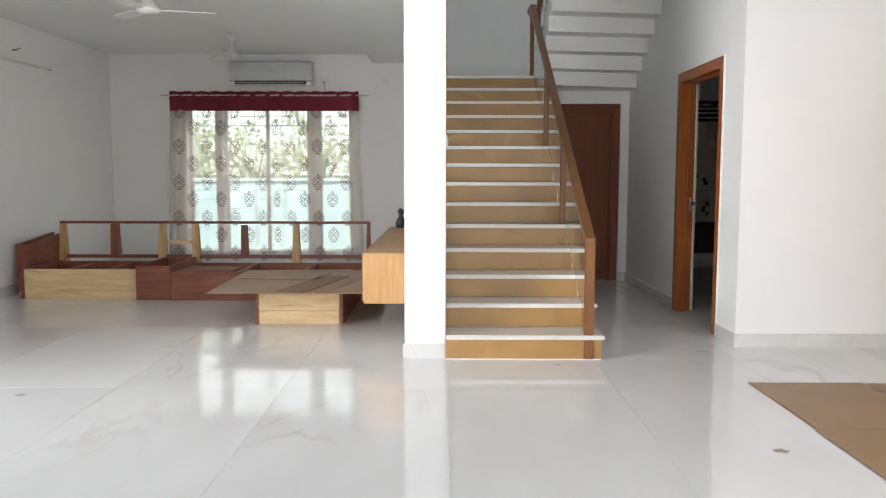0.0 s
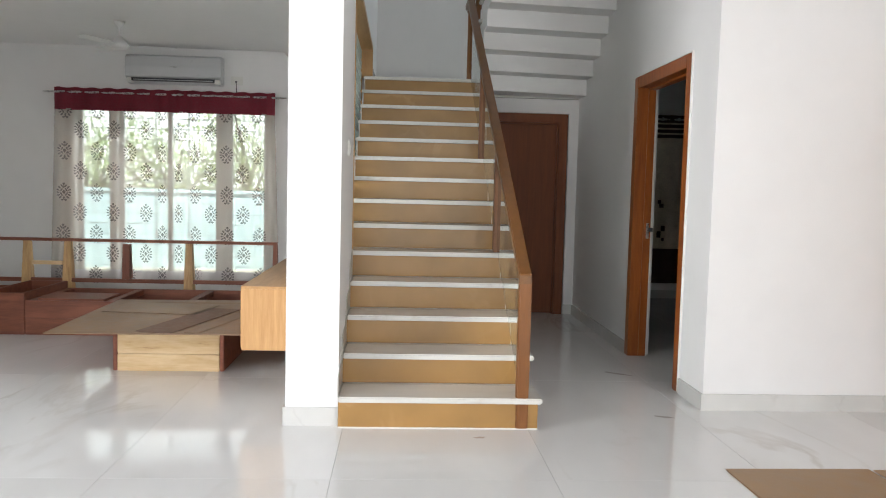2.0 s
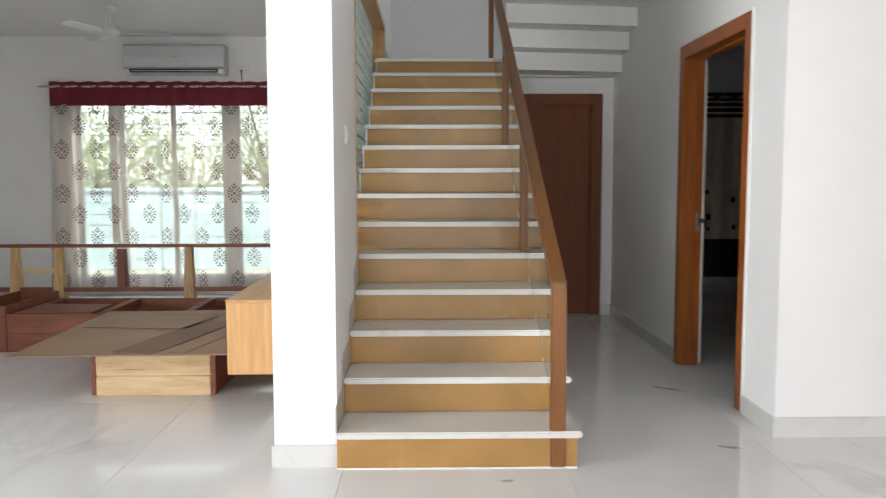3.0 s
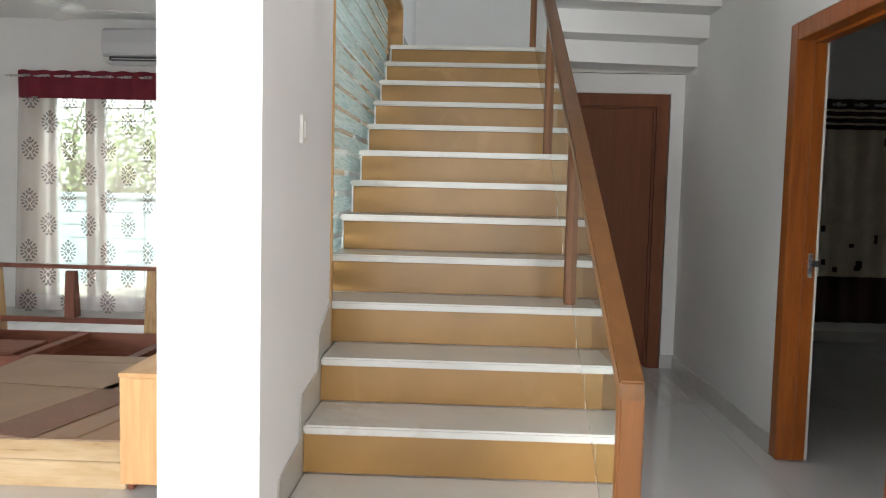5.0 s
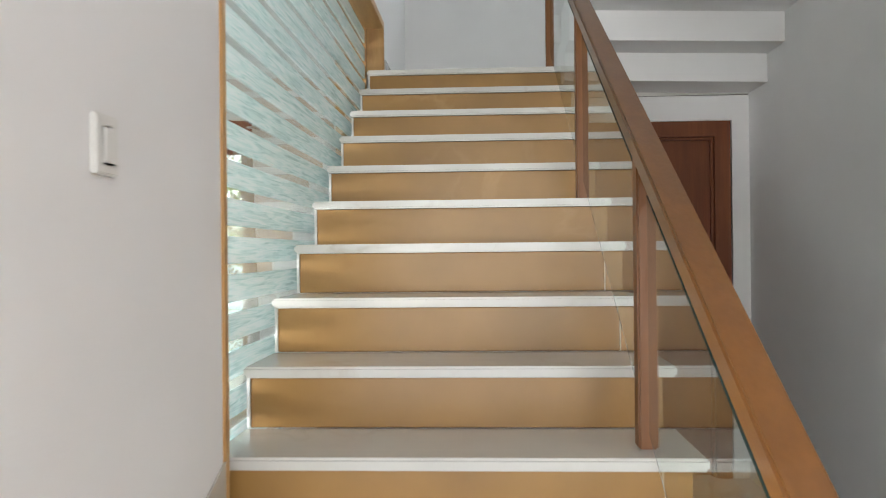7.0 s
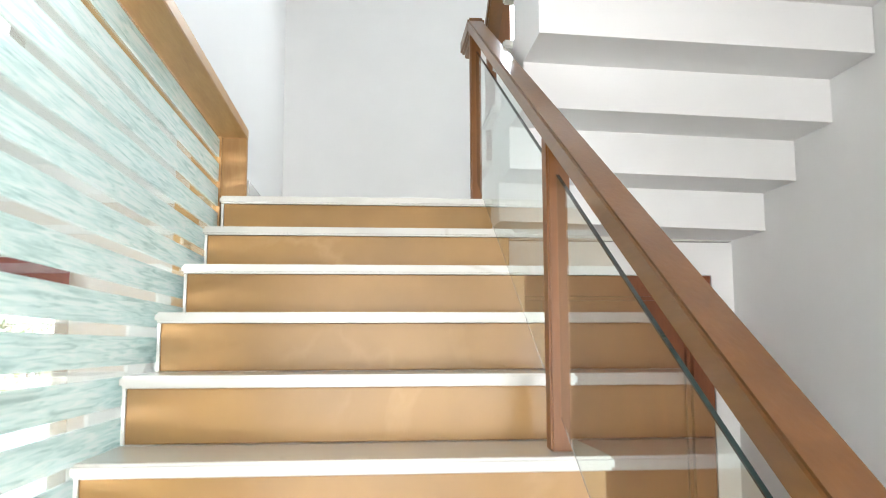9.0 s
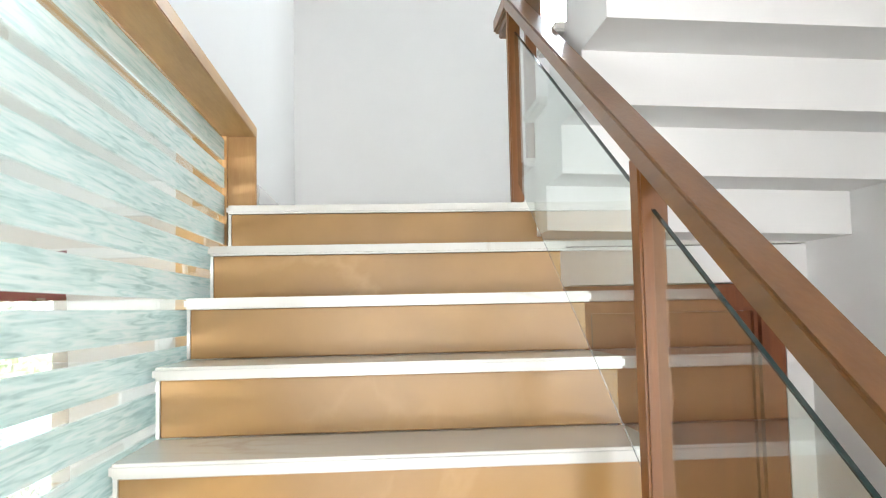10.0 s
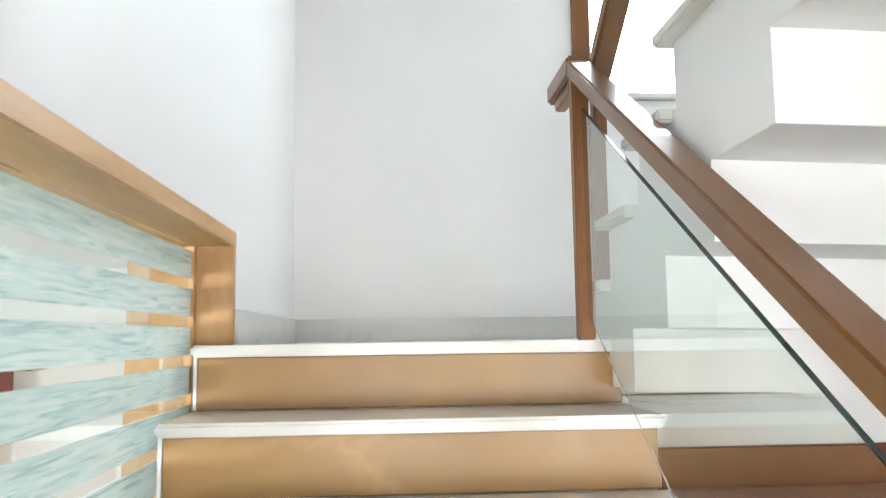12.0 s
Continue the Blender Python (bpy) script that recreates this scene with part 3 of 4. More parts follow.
# ==== doors ====
door = thing("door_1", (1.5, 9.70, 0), "closed plain brown veneered door in a brown frame", "door", "", "structure")
part("frame", boxes([(1.0, 1.09, 9.682, 9.80, 0, 2.07), (1.857, 1.947, 9.682, 9.80, 0, 2.07), (1.09, 1.857, 9.682, 9.80, 1.98, 2.07)]), DOORLEAF, door, "brown wooden frame")
part("stop", boxes([(1.09, 1.105, 9.715, 9.80, 0, 1.98), (1.842, 1.857, 9.715, 9.80, 0, 1.98), (1.105, 1.842, 9.715, 9.80, 1.965, 1.98)]), DOORLEAF, door)
leaf = part("leaf", block(1.106, 1.841, 9.735, 9.775, 0.006, 1.964, 0.002), DOORLEAF, door, "flat dark brown veneer leaf")
part("groove", block(1.21, 1.214, 9.7335, 9.736, 0.01, 1.96), DARK, leaf)
part("lever", rod((1.16, 9.70, 1.0), (1.27, 9.70, 1.0), 0.008), CHROME, leaf, "steel lever handle")

door2 = thing("door_2", (2.13, 7.05, 0), "open doorway lined with an orange-brown wooden frame", "door", "", "structure")
for y0, y1 in ((7.575, 7.662), (6.440, 6.527)):
    part("jamb", block(2.046, 2.186, y0, y1, 0.004, 2.17, 0.004), DOORFRAME, door2)
part("head", block(2.046, 2.186, 6.527, 7.575, 2.085, 2.17, 0.004), DOORFRAME, door2)
part("rebate", boxes([(2.13, 2.184, 7.560, 7.575, 0.01, 2.085), (2.13, 2.184, 6.527, 6.542, 0.01, 2.085), (2.13, 2.184, 6.542, 7.560, 2.07, 2.085)]), DOORFRAME, door2)
part("sealant", boxes([(2.187, 2.197, 7.562, 7.60, 0.01, 2.085), (2.046, 2.06, 6.430, 6.4395, 0.01, 2.18), (2.046, 2.06, 6.4395, 7.662, 2.171, 2.18)]), PLASTIC, door2, "white sealant line")
lock = part("strike_plate", block(2.150, 2.172, 7.5565, 7.5605, 0.93, 1.05, 0.001), CHROME, door2, "steel strike plate")
part("latch", block(2.165, 2.20, 7.545, 7.558, 0.985, 1.015, 0.003), DARK, lock)

# ==== bedroom beyond the doorway ====
setting("bedroom_blind_wall", boxes([(2.24, 5.96, BACK - 0.02, BACK - 0.013, SK, 2.88)]), PAINT, "white painted bedroom wall in shade", "wall")


def curtain_sheet(x0, x1, y, z0, z1, fold, depth, flare=0.0, nx=220, nz=18, seed=1.0):
    """A hanging cloth with uneven folds."""
    bm = bmesh.new()
    grid = []
    for j in range(nz + 1):
        v = j / nz
        row = []
        for i in range(nx + 1):
            u = i / nx
            x = x0 - flare * (1 - v) * (0.5 - u) * 2 * -1 * -1 + u * (x1 - x0)
            w = math.sin(u * (x1 - x0) / fold * 2 * math.pi + 0.7 * math.sin(u * 9 + seed) + 0.5 * (1 - v) * math.sin(u * 17 + seed))
            row.append(bm.verts.new((x, y + depth * w * (0.75 + 0.35 * math.sin(u * 13 + seed)), z0 + v * (z1 - z0))))
        grid.append(row)
    for j in range(nz):
        for i in range(nx):
            bm.faces.new((grid[j][i], grid[j][i + 1], grid[j + 1][i + 1], grid[j + 1][i]))
    return bm


BEDCLOTH = material("bedroom_curtain_cloth", (0.62, 0.55, 0.44), 0.85, vary=0.12, bump=0.2, bump_scale=200)
BEDDARK = material("bedroom_curtain_band", (0.05, 0.025, 0.02), 0.85, vary=0.15)
bed_curtain = thing("bedroom_curtain", (3.7, BACK - 0.12, 0.2), "beige bedroom curtain with dark bands and blotches", "curtain")
part("cloth", curtain_sheet(2.5, 5.0, BACK - 0.12, 0.62, 1.95, 0.2, 0.02), BEDCLOTH, bed_curtain, smooth=True)
part("lower_cloth", curtain_sheet(2.5, 5.0, BACK - 0.121, 0.2, 0.62, 0.2, 0.02), BEDDARK, bed_curtain, smooth=True)
part("header", curtain_sheet(2.5, 5.0, BACK - 0.121, 1.95, 2.22, 0.2, 0.02), BEDDARK, bed_curtain, smooth=True)
for zz in (1.99, 2.05, 2.11):
    part("stripe", curtain_sheet(2.5, 5.0, BACK - 0.126, zz, zz + 0.02, 0.2, 0.02, nz=1), BEDCLOTH, bed_curtain, smooth=True)
random.seed(5)
for i in range(46):
    x, zz = 2.55 + random.random() * 2.3, 0.66 + abs(random.gauss(0, 0.45))
    if zz < 1.85:
        w, h = 0.03 + 0.03 * random.random(), 0.03 + 0.05 * random.random()
        part("print_patch", block(x, x + w, BACK - 0.150, BACK - 0.147, zz, zz + h, 0.001, 1), BEDDARK, bed_curtain)
bed_rod = thing("bedroom_curtain_rod", (3.7, BACK - 0.12, 2.17), "steel curtain rod with eyelet rings in a dark bedroom", "curtain rod")
part("pole", rod((2.4, BACK - 0.12, 2.17), (5.1, BACK - 0.12, 2.17), 0.012), CHROME, bed_rod)
for i in range(12):
    part("eyelet", rod((2.55 + i * 0.2, BACK - 0.152, 2.17), (2.55 + i * 0.2, BACK - 0.148, 2.17), 0.022, 14), CHROME, bed_rod)

# ==== living room window and its curtain ====
window = thing("window_1", (-2.53, BACK + 0.16, 0.14), "wide three-light window with white frames and a security grille", "window", "", "structure")
for x0, x1 in ((-3.57, -3.17), (-3.09, -1.92), (-1.815, -1.35)):
    f = boxes([(x0, x0 + 0.045, BACK + 0.12, BACK + 0.17, 0.14, 2.16), (x1 - 0.045, x1, BACK + 0.12, BACK + 0.17, 0.14, 2.16),
               (x0 + 0.045, x1 - 0.045, BACK + 0.12, BACK + 0.17, 0.14, 0.19), (x0 + 0.045, x1 - 0.045, BACK + 0.12, BACK + 0.17, 2.11, 2.16)])
    if x1 - x0 > 1:
        box(f, -2.53, -2.48, BACK + 0.122, BACK + 0.168, 0.19, 2.11)
    fr = part("window_frame", f, WHITEFRAME, window)
    part("pane", block(x0 + 0.045, x1 - 0.045, BACK + 0.143, BACK + 0.147, 0.19, 2.11), CLEAR, fr).visible_shadow = False
    g = bmesh.new()
    n = 16
    for i in range(1, n):
        zz = 0.14 + 2.02 * i / n
        add_rod(g, (x0, BACK + 0.21, zz), (x1, BACK + 0.21, zz), 0.006, 6)
    m = max(1, round((x1 - x0) / 0.4))
    for i in range(1, m):
        add_rod(g, (x0 + (x1 - x0) * i / m, BACK + 0.218, 0.14), (x0 + (x1 - x0) * i / m, BACK + 0.218, 2.16), 0.006, 6)
    part("grille", g, GRILLE, window, "painted steel security bars")
part("window_sill", block(-3.60, -1.32, BACK - 0.03, BACK + 0.115, 0.141, 0.165, 0.004), SKIRT, window, "pale marble sill")

CX0, CX1, CY = -3.745, -1.235, BACK - 0.13
curtain = thing("curtain", (-2.55, CY, 0.1), "sheer white curtain with maroon header and printed dark red motifs", "curtain")
FOLD, DEPTH = 0.19, 0.013


def cloth_y(u, v, seed=1.0):
    w = math.sin(u * (CX1 - CX0) / FOLD * 2 * math.pi + 0.7 * math.sin(u * 9 + seed) + 0.5 * (1 - v) * math.sin(u * 17 + seed))
    return CY + DEPTH * w * (0.75 + 0.35 * math.sin(u * 13 + seed))


def flared(bm):
    """The cloth spreads a little towards its hem."""
    for v in bm.verts:
        v.co.x += (v.co.x - (CX0 + CX1) / 2) * 0.05 * (2.1 - v.co.z) / 2.0
    return bm


part("cloth", flared(curtain_sheet(CX0, CX1, CY, 0.24, 2.095, FOLD, DEPTH, nx=300)), SHEERCLOTH, curtain, smooth=True)
part("hem", flared(curtain_sheet(CX0, CX1, CY - 0.001, 0.10, 0.245, FOLD, DEPTH, nx=300, nz=3)), HEM, curtain, "grey double hem", smooth=True)
hd = curtain_sheet(CX0, CX1, CY - 0.004, 2.080, 2.335, FOLD, DEPTH, nx=300, nz=6)
for v in hd.verts:
    if v.co.z > 2.33:
        v.co.z += 0.006 * math.sin((v.co.x - CX0) / FOLD * 2 * math.pi)
part("header", hd, MAROON, curtain, "maroon cloth header with eyelets", smooth=True)


def motif_mesh(half=False):
    """A printed damask sprig: a diamond heart, a ring of curled leaves, a fan of outer leaves and a bud. half: its lower part alone."""
    bm = bmesh.new()

    def leaf(x, z, turn, length, width, bend=0.0):
        c, q = math.cos(radians(turn)), math.sin(radians(turn))
        shape = ((-0.5, 0.0), (-0.15, 0.36), (0.2, 0.5), (0.5, 0.0), (0.2, -0.5), (-0.15, -0.36))
        pts = []
        for u, v in shape:
            lx, lz = v * width * 1.1 + bend * (u * u - 0.1) * length, u * length
            pts.append((x + lx * c + lz * q, z - lx * q + lz * c))
        if half and max(p[1] for p in pts) > 0.006:
            return
        bm.faces.new([bm.verts.new((px, 0, pz)) for px, pz in pts])

    leaf(0, 0.0, 0, 0.050, 0.036)
    leaf(0, 0.094, 0, 0.036, 0.028)
    leaf(0, 0.060, 0, 0.034, 0.022)
    for side in (-1, 1):
        leaf(side * 0.028, 0.024, -side * 34, 0.056, 0.016, side * 0.3)
        leaf(side * 0.027, -0.024, side * 34, 0.056, 0.017, side * 0.3)
        leaf(side * 0.021, 0.070, side * 30, 0.046, 0.018, side * 0.4)
        leaf(side * 0.046, 0.050, side * 40, 0.052, 0.019, side * 0.4)
        leaf(side * 0.060, 0.024, side * 60, 0.044, 0.019, side * 0.3)
        leaf(side * 0.062, -0.004, side * 88, 0.036, 0.017)
        leaf(side * 0.056, -0.032, side * 118, 0.044, 0.019, -side * 0.3)
        leaf(side * 0.038, -0.058, side * 140, 0.048, 0.020, -side * 0.4)
        leaf(side * 0.015, -0.088, side * 115, 0.042, 0.024, -side * 0.6)
    leaf(0, -0.060, 180, 0.038, 0.022)
    data = bpy.data.meshes.new("motif")
    bm.to_mesh(data)
    bm.free()
    data.materials.append(MOTIF)
    return data


MOTIF_DATA, MOTIF_HALF = motif_mesh(), motif_mesh(True)
c = 0
x = CX0 + 0.135
while x < CX1 - 0.04:
    zz = 1.86 if c % 2 else 2.085
    while zz > 0.16:
        u = (x - CX0) / (CX1 - CX0)
        if zz < 2.09:
            ob = new("motif", MOTIF_HALF if zz > 1.97 else MOTIF_DATA)
            ob.parent = curtain
            slope_y = (cloth_y(u + 0.005, zz / 2.1) - cloth_y(u - 0.005, zz / 2.1)) / (0.01 * (CX1 - CX0))
            ob.location = Vector((x + (x - (CX0 + CX1) / 2) * 0.05 * (2.1 - zz) / 2.0, cloth_y(u, (zz - 0.24) / 1.86) - 0.012, zz)) - ORIGIN[curtain]
            ob.rotation_euler = (0, 0, math.atan(slope_y) * 0.6)
        zz -= 0.475
    x += 0.181
    c += 1

crod = thing("curtain_rod", (-2.5, CY, 2.28), "thin steel curtain rod with pointed finials above the window", "curtain rod")
part("pole", rod((-3.80, CY, 2.283), (-1.16, CY, 2.283), 0.011), CHROME, crod)
for x, s in ((-3.80, -1), (-1.165, 1)):
    part("finial", rod((x, CY, 2.283), (x + s * 0.075, CY, 2.283), 0.014, 12, 0.004), CHROME, crod)
    part("bracket", rod((x - s * 0.05, CY, 2.283), (x - s * 0.05, BACK, 2.283), 0.008, 8), CHROME, crod)
for i in range(14):
    x = CX0 + 0.1 + i * FOLD
    part("eyelet", rod((x - 0.035, CY - 0.034, 2.283), (x + 0.035, CY - 0.034, 2.283), 0.011, 8), CHROME, crod)

# ==== air conditioner and wall fittings ====
ac = thing("air_conditioner", (-2.43, BACK, 2.42), "silver-grey split air conditioner mounted above the curtain", "air conditioner")
bm = bmesh.new()
prism(bm, [(BACK, 2.43), (BACK, 2.75), (BACK - 0.16, 2.75), (BACK - 0.195, 2.722), (BACK - 0.205, 2.61), (BACK - 0.20, 2.505), (BACK - 0.15, 2.475), (BACK - 0.09, 2.43)], "x", -2.97, -1.89)
part("shell", rounded(bm, 0.008), ACSHELL, ac)
part("outlet", block(-2.90, -1.96, BACK - 0.192, BACK - 0.12, 2.450, 2.486), DARK, ac, "dark air outlet slot")
bm = bmesh.new()
prism(bm, [(BACK - 0.195, 2.462), (BACK - 0.11, 2.436), (BACK - 0.108, 2.442), (BACK - 0.193, 2.469)], "x", -2.88, -1.98)
part("louvre", bm, ACSHELL, ac)
for x in (-2.955, -1.965):
    part("end_cap", block(x, x + 0.06, BACK - 0.193, BACK - 0.10, 2.435, 2.482, 0.006), PLASTIC, ac)
part("badge", block(-2.475, -2.385, BACK - 0.208, BACK - 0.203, 2.608, 2.618), CHROME, ac)
for ob in ac.children:
    ob.location += Vector((0.045, 0, -0.022))
socket = thing("wall_socket", (-1.70, BACK, 2.45), "white plastic power socket beside the air conditioner", "socket")
part("plate", block(-1.77, -1.63, BACK - 0.012, BACK - 0.0005, 2.43, 2.53, 0.004), PLASTIC, socket)
part("plug", block(-1.715, -1.695, BACK - 0.03, BACK - 0.012, 2.455, 2.475, 0.004), DARK, socket)
part("cable", rod((-1.705, BACK - 0.02, 2.45), (-1.70, BACK - 0.02, 2.30), 0.004, 6), DARK, socket)
part("blank_plate", block(-0.94, -0.84, BACK - 0.008, BACK - 0.0005, 2.43, 2.52, 0.003), PLASTIC, tagged(thing("blank_wall_plate", (-0.89, BACK, 2.43), "white blank cover plate on the back wall", "wall plate")))
sw = thing("light_switch", (-0.07, 6.15, 1.455), "white plastic light switch on the stair wall", "switch")
part("plate", block(-0.0695, -0.058, 6.115, 6.19, 1.455, 1.548, 0.003), PLASTIC, sw)
part("rocker", block(-0.0579, -0.052, 6.132, 6.173, 1.47, 1.53, 0.004), PLASTIC, sw)
tube = thing("tube_light", (-4.58, 8.8, 2.40), "unlit tube light on a white batten on the side wall", "lamp")
part("batten", block(-4.5795, -4.54, 8.2, 9.4, 2.41, 2.445, 0.004), PLASTIC, tube)
part("tube", rod((-4.525, 8.24, 2.427), (-4.525, 9.36, 2.427), 0.013), PLASTIC, tube)
for y in (8.22, 9.38):
    part("holder", block(-4.56, -4.51, y - 0.015, y + 0.015, 2.405, 2.45, 0.003), PLASTIC, tube)
hook = thing("wall_hook", (-4.58, 8.7, 2.52), "small dark metal cable hook on the side wall", "hook")
part("arm", rod((-4.5795, 8.68, 2.53), (-4.54, 8.70, 2.54), 0.006, 8), DARK, hook)
part("tip", rod((-4.54, 8.70, 2.54), (-4.535, 8.75, 2.565), 0.005, 8), DARK, hook)

# ==== ceiling fans ====
FANW = material("fan_enamel", (0.72, 0.72, 0.70), 0.35, vary=0.03)


def ceiling_fan(x, y, turn):
    fan = thing("ceiling_fan", (x, y, CEIL_Z), "white three-bladed ceiling fan at rest", "fan", "ceiling fans")
    hub_z = CEIL_Z - 0.01
    part("canopy", lathe([(0.012, -0.07), (0.05, -0.02), (0.055, 0.0)], 20, (x, y, CEIL_Z)), FANW, fan, smooth=True)
    part("down_rod", rod((x, y, CEIL_Z - 0.16), (x, y, CEIL_Z - 0.02), 0.012), FANW, fan)
    part("motor", lathe([(0.02, -0.255), (0.07, -0.25), (0.09, -0.23), (0.085, -0.20), (0.06, -0.18), (0.03, -0.14), (0.014, -0.13)], 28, (x, y, hub_z)), FANW, fan, smooth=True)
    for i in range(3):
        a = radians(turn + 120 * i)
        bm = bmesh.new()
        outline = [(0.08, -0.025), (0.17, -0.04), (0.20, -0.062), (0.51, -0.05), (0.535, -0.03), (0.535, 0.03), (0.51, 0.05), (0.20, 0.055), (0.17, 0.035), (0.08, 0.025)]
        prism(bm, outline, "z", -0.222, -0.216)
        bmesh.ops.rotate(bm, verts=bm.verts, cent=(0, 0, -0.219), matrix=Matrix.Rotation(radians(10), 3, "X"))
        bmesh.ops.rotate(bm, verts=bm.verts, cent=(0, 0, 0), matrix=Matrix.Rotation(a, 3, "Z"))
        bmesh.ops.translate(bm, verts=bm.verts, vec=(x, y, hub_z))
        part("blade", bm, FANW, fan)


ceiling_fan(-2.54, 9.6, 10)
ceiling_fan(-2.52, 6.95, 18)

# ==== wall console ====
console = thing("wall_console", (-0.53, 7.6, 0.29), "floating oak veneer media console fixed to the wall", "cabinet")
part("body", block(-0.683, -0.364, 6.203, 9.10, 0.295, 0.659, 0.002), OAK, console)
part("end_panel", block(-0.685, -0.363, 6.186, 6.202, 0.292, 0.660, 0.002), OAK, console)
part("top", block(-0.690, -0.363, 6.184, 9.10, 0.661, 0.676, 0.002), OAK_LIE, console)
for i in range(4):
    y = 6.24 + i * 0.70
    part("drawer_front", block(-0.700, -0.684, y, y + 0.694, 0.30, 0.654, 0.002), OAK, console)
vase = part("ornament", lathe([(0.04, 0.0), (0.055, 0.01), (0.06, 0.05), (0.035, 0.10), (0.02, 0.13), (0.034, 0.165), (0.03, 0.19), (0.012, 0.21)], 20, (-0.565, 8.95, 0.676)), DARK, None, smooth=True)
tagged(vase, "small dark turned ornament on the oak console", "ornament")

# ==== unfinished sofa frame ====
sofa = thing("sofa_frame", (-2.7, 8.5, 0), "unfinished L-shaped sofa frame of raw pine and red timber", "sofa frame")
part("arm_front", block(-4.59, -4.44, 8.43, 8.46, 0.03, 0.53, 0.004), RED_UP, sofa)
bm = bmesh.new()
prism(bm, [(8.46, 0.03), (9.2, 0.03), (9.2, 0.60), (8.46, 0.53)], "x", -4.475, -4.44)
part("arm_side", rounded(bm, 0.003), RED, sofa)
bm = bmesh.new()
prism(bm, [(8.46, 0.03), (9.2, 0.03), (9.2, 0.60), (8.46, 0.53)], "x", -4.59, -4.56)
part("arm_side", rounded(bm, 0.003), RED, sofa)
part("arm_foot", block(-4.58, -4.45, 8.44, 8.52, 0, 0.029, 0.003), PINE, sofa)
part("seat_front", block(-4.393, -3.215, 8.20, 8.235, 0.085, 0.30, 0.004), PINE, sofa, "raw pine front board")
part("seat_front_low", block(-4.393, -3.215, 8.203, 8.235, 0, 0.083, 0.004), PINE, sofa)
part("seat_end", block(-4.435, -4.395, 8.20, 9.05, 0, 0.30, 0.004), RED, sofa)
part("seat_back_rail", block(-4.393, -3.215, 8.93, 8.96, 0.02, 0.30, 0.004), RED, sofa)
for x in (-4.0, -3.6):
    part("seat_slat", block(x, x + 0.06, 8.236, 8.929, 0.24, 0.29, 0.003), RED, sofa)
for x0, x1, y0, y1, h in ((-3.21, -2.86, 8.12, 8.145, 0.345), (-3.21, -3.185, 8.146, 9.0, 0.345), (-2.885, -2.86, 8.146, 9.0, 0.345), (-3.184, -2.886, 8.975, 9.0, 0.345)):
    part("box_board", block(x0, x1, y0, y1, 0.0, h, 0.004), RED, sofa, "red timber board of the middle box")
part("box_floor", block(-3.184, -2.886, 8.146, 8.974, 0.22, 0.24), RED, sofa)
part("main_front", block(-2.855, -0.74, 8.12, 8.15, 0.14, 0.285, 0.004), RED, sofa)
part("main_front_low", block(-2.855, -0.74, 8.123, 8.15, 0.0, 0.138, 0.004), RED, sofa)
part("main_back", block(-2.855, -0.74, 8.93, 8.96, 0.0, 0.285, 0.004), RED, sofa)
part("main_end", block(-0.775, -0.74, 8.151, 8.929, 0.0, 0.285, 0.004), RED, sofa)
for x in (-2.84, -2.2, -1.55, -0.95):
    part("cross_rail", block(x, x + 0.07, 8.151, 8.929, 0.235, 0.284, 0.003), RED, sofa)
part("seat_board", block(-2.76, -2.22, 8.155, 8.55, 0.286, 0.298, 0.002), RED, sofa)
# chaise base
part("chaise_front", block(-1.66, -0.965, 6.88, 6.91, 0.118, 0.305, 0.004), PINE, sofa, "raw pine front board with knots")
part("chaise_front_low", block(-1.66, -0.965, 6.877, 6.91, 0.0, 0.116, 0.004), PINE, sofa)
for x in (-1.69, -0.962):
    part("chaise_side", block(x, x + 0.028, 6.88, 8.118, 0.0, 0.305, 0.004), RED, sofa)
for y in (7.3, 7.75):
    part("chaise_rail", block(-1.66, -0.964, y, y + 0.05, 0.25, 0.304, 0.003), RED, sofa)
# leaning backrest


def back_y(z):
    return 9.06 + (z - 0.25) * 0.06


def stile(x, w_top, w_low, mat, z0=0.20, z1=0.73):
    bm = bmesh.new()
    a = []
    for zz, w in ((z0, w_low), (z1, w_top)):
        y = back_y(zz)
        a.append([bm.verts.new(p) for p in ((x - w / 2, y - 0.02, zz), (x + w / 2, y - 0.02, zz), (x + w / 2, y + 0.03 if zz > 0.5 else y + 0.09, zz), (x - w / 2, y + 0.03 if zz > 0.5 else y + 0.09, zz))])
    for i in range(4):
        bm.faces.new((a[0][i], a[0][(i + 1) % 4], a[1][(i + 1) % 4], a[1][i]))
    bm.faces.new(a[0][::-1])
    bm.faces.new(a[1])
    bmesh.ops.recalc_face_normals(bm, faces=bm.faces)
    part("back_stile", rounded(bm, 0.003), mat, sofa)


for x, mat in ((-4.40, PINE_UP), (-3.27, PINE_UP), (-2.89, PINE_UP), (-1.75, PINE_UP)):
    stile(x, 0.06, 0.095, mat, 0.20, 0.725)
stile(-3.81, 0.09, 0.09, RED_UP, 0.36, 0.705)
stile(-2.34, 0.07, 0.07, RED_UP, 0.36, 0.69)
stile(-0.93, 0.035, 0.05, RED_UP, 0.26, 0.725)
part("back_top_rail", block(-4.42, -0.91, back_y(0.71) - 0.035, back_y(0.71) + 0.02, 0.706, 0.733, 0.004), RED, sofa)
part("back_low_rail", block(-4.36, -0.94, back_y(0.34) - 0.012, back_y(0.34) + 0.02, 0.325, 0.362, 0.004), RED, sofa)
part("short_rail", block(-3.22, -2.94, back_y(0.5) - 0.01, back_y(0.5) + 0.02, 0.485, 0.52, 0.003), PINE, sofa)


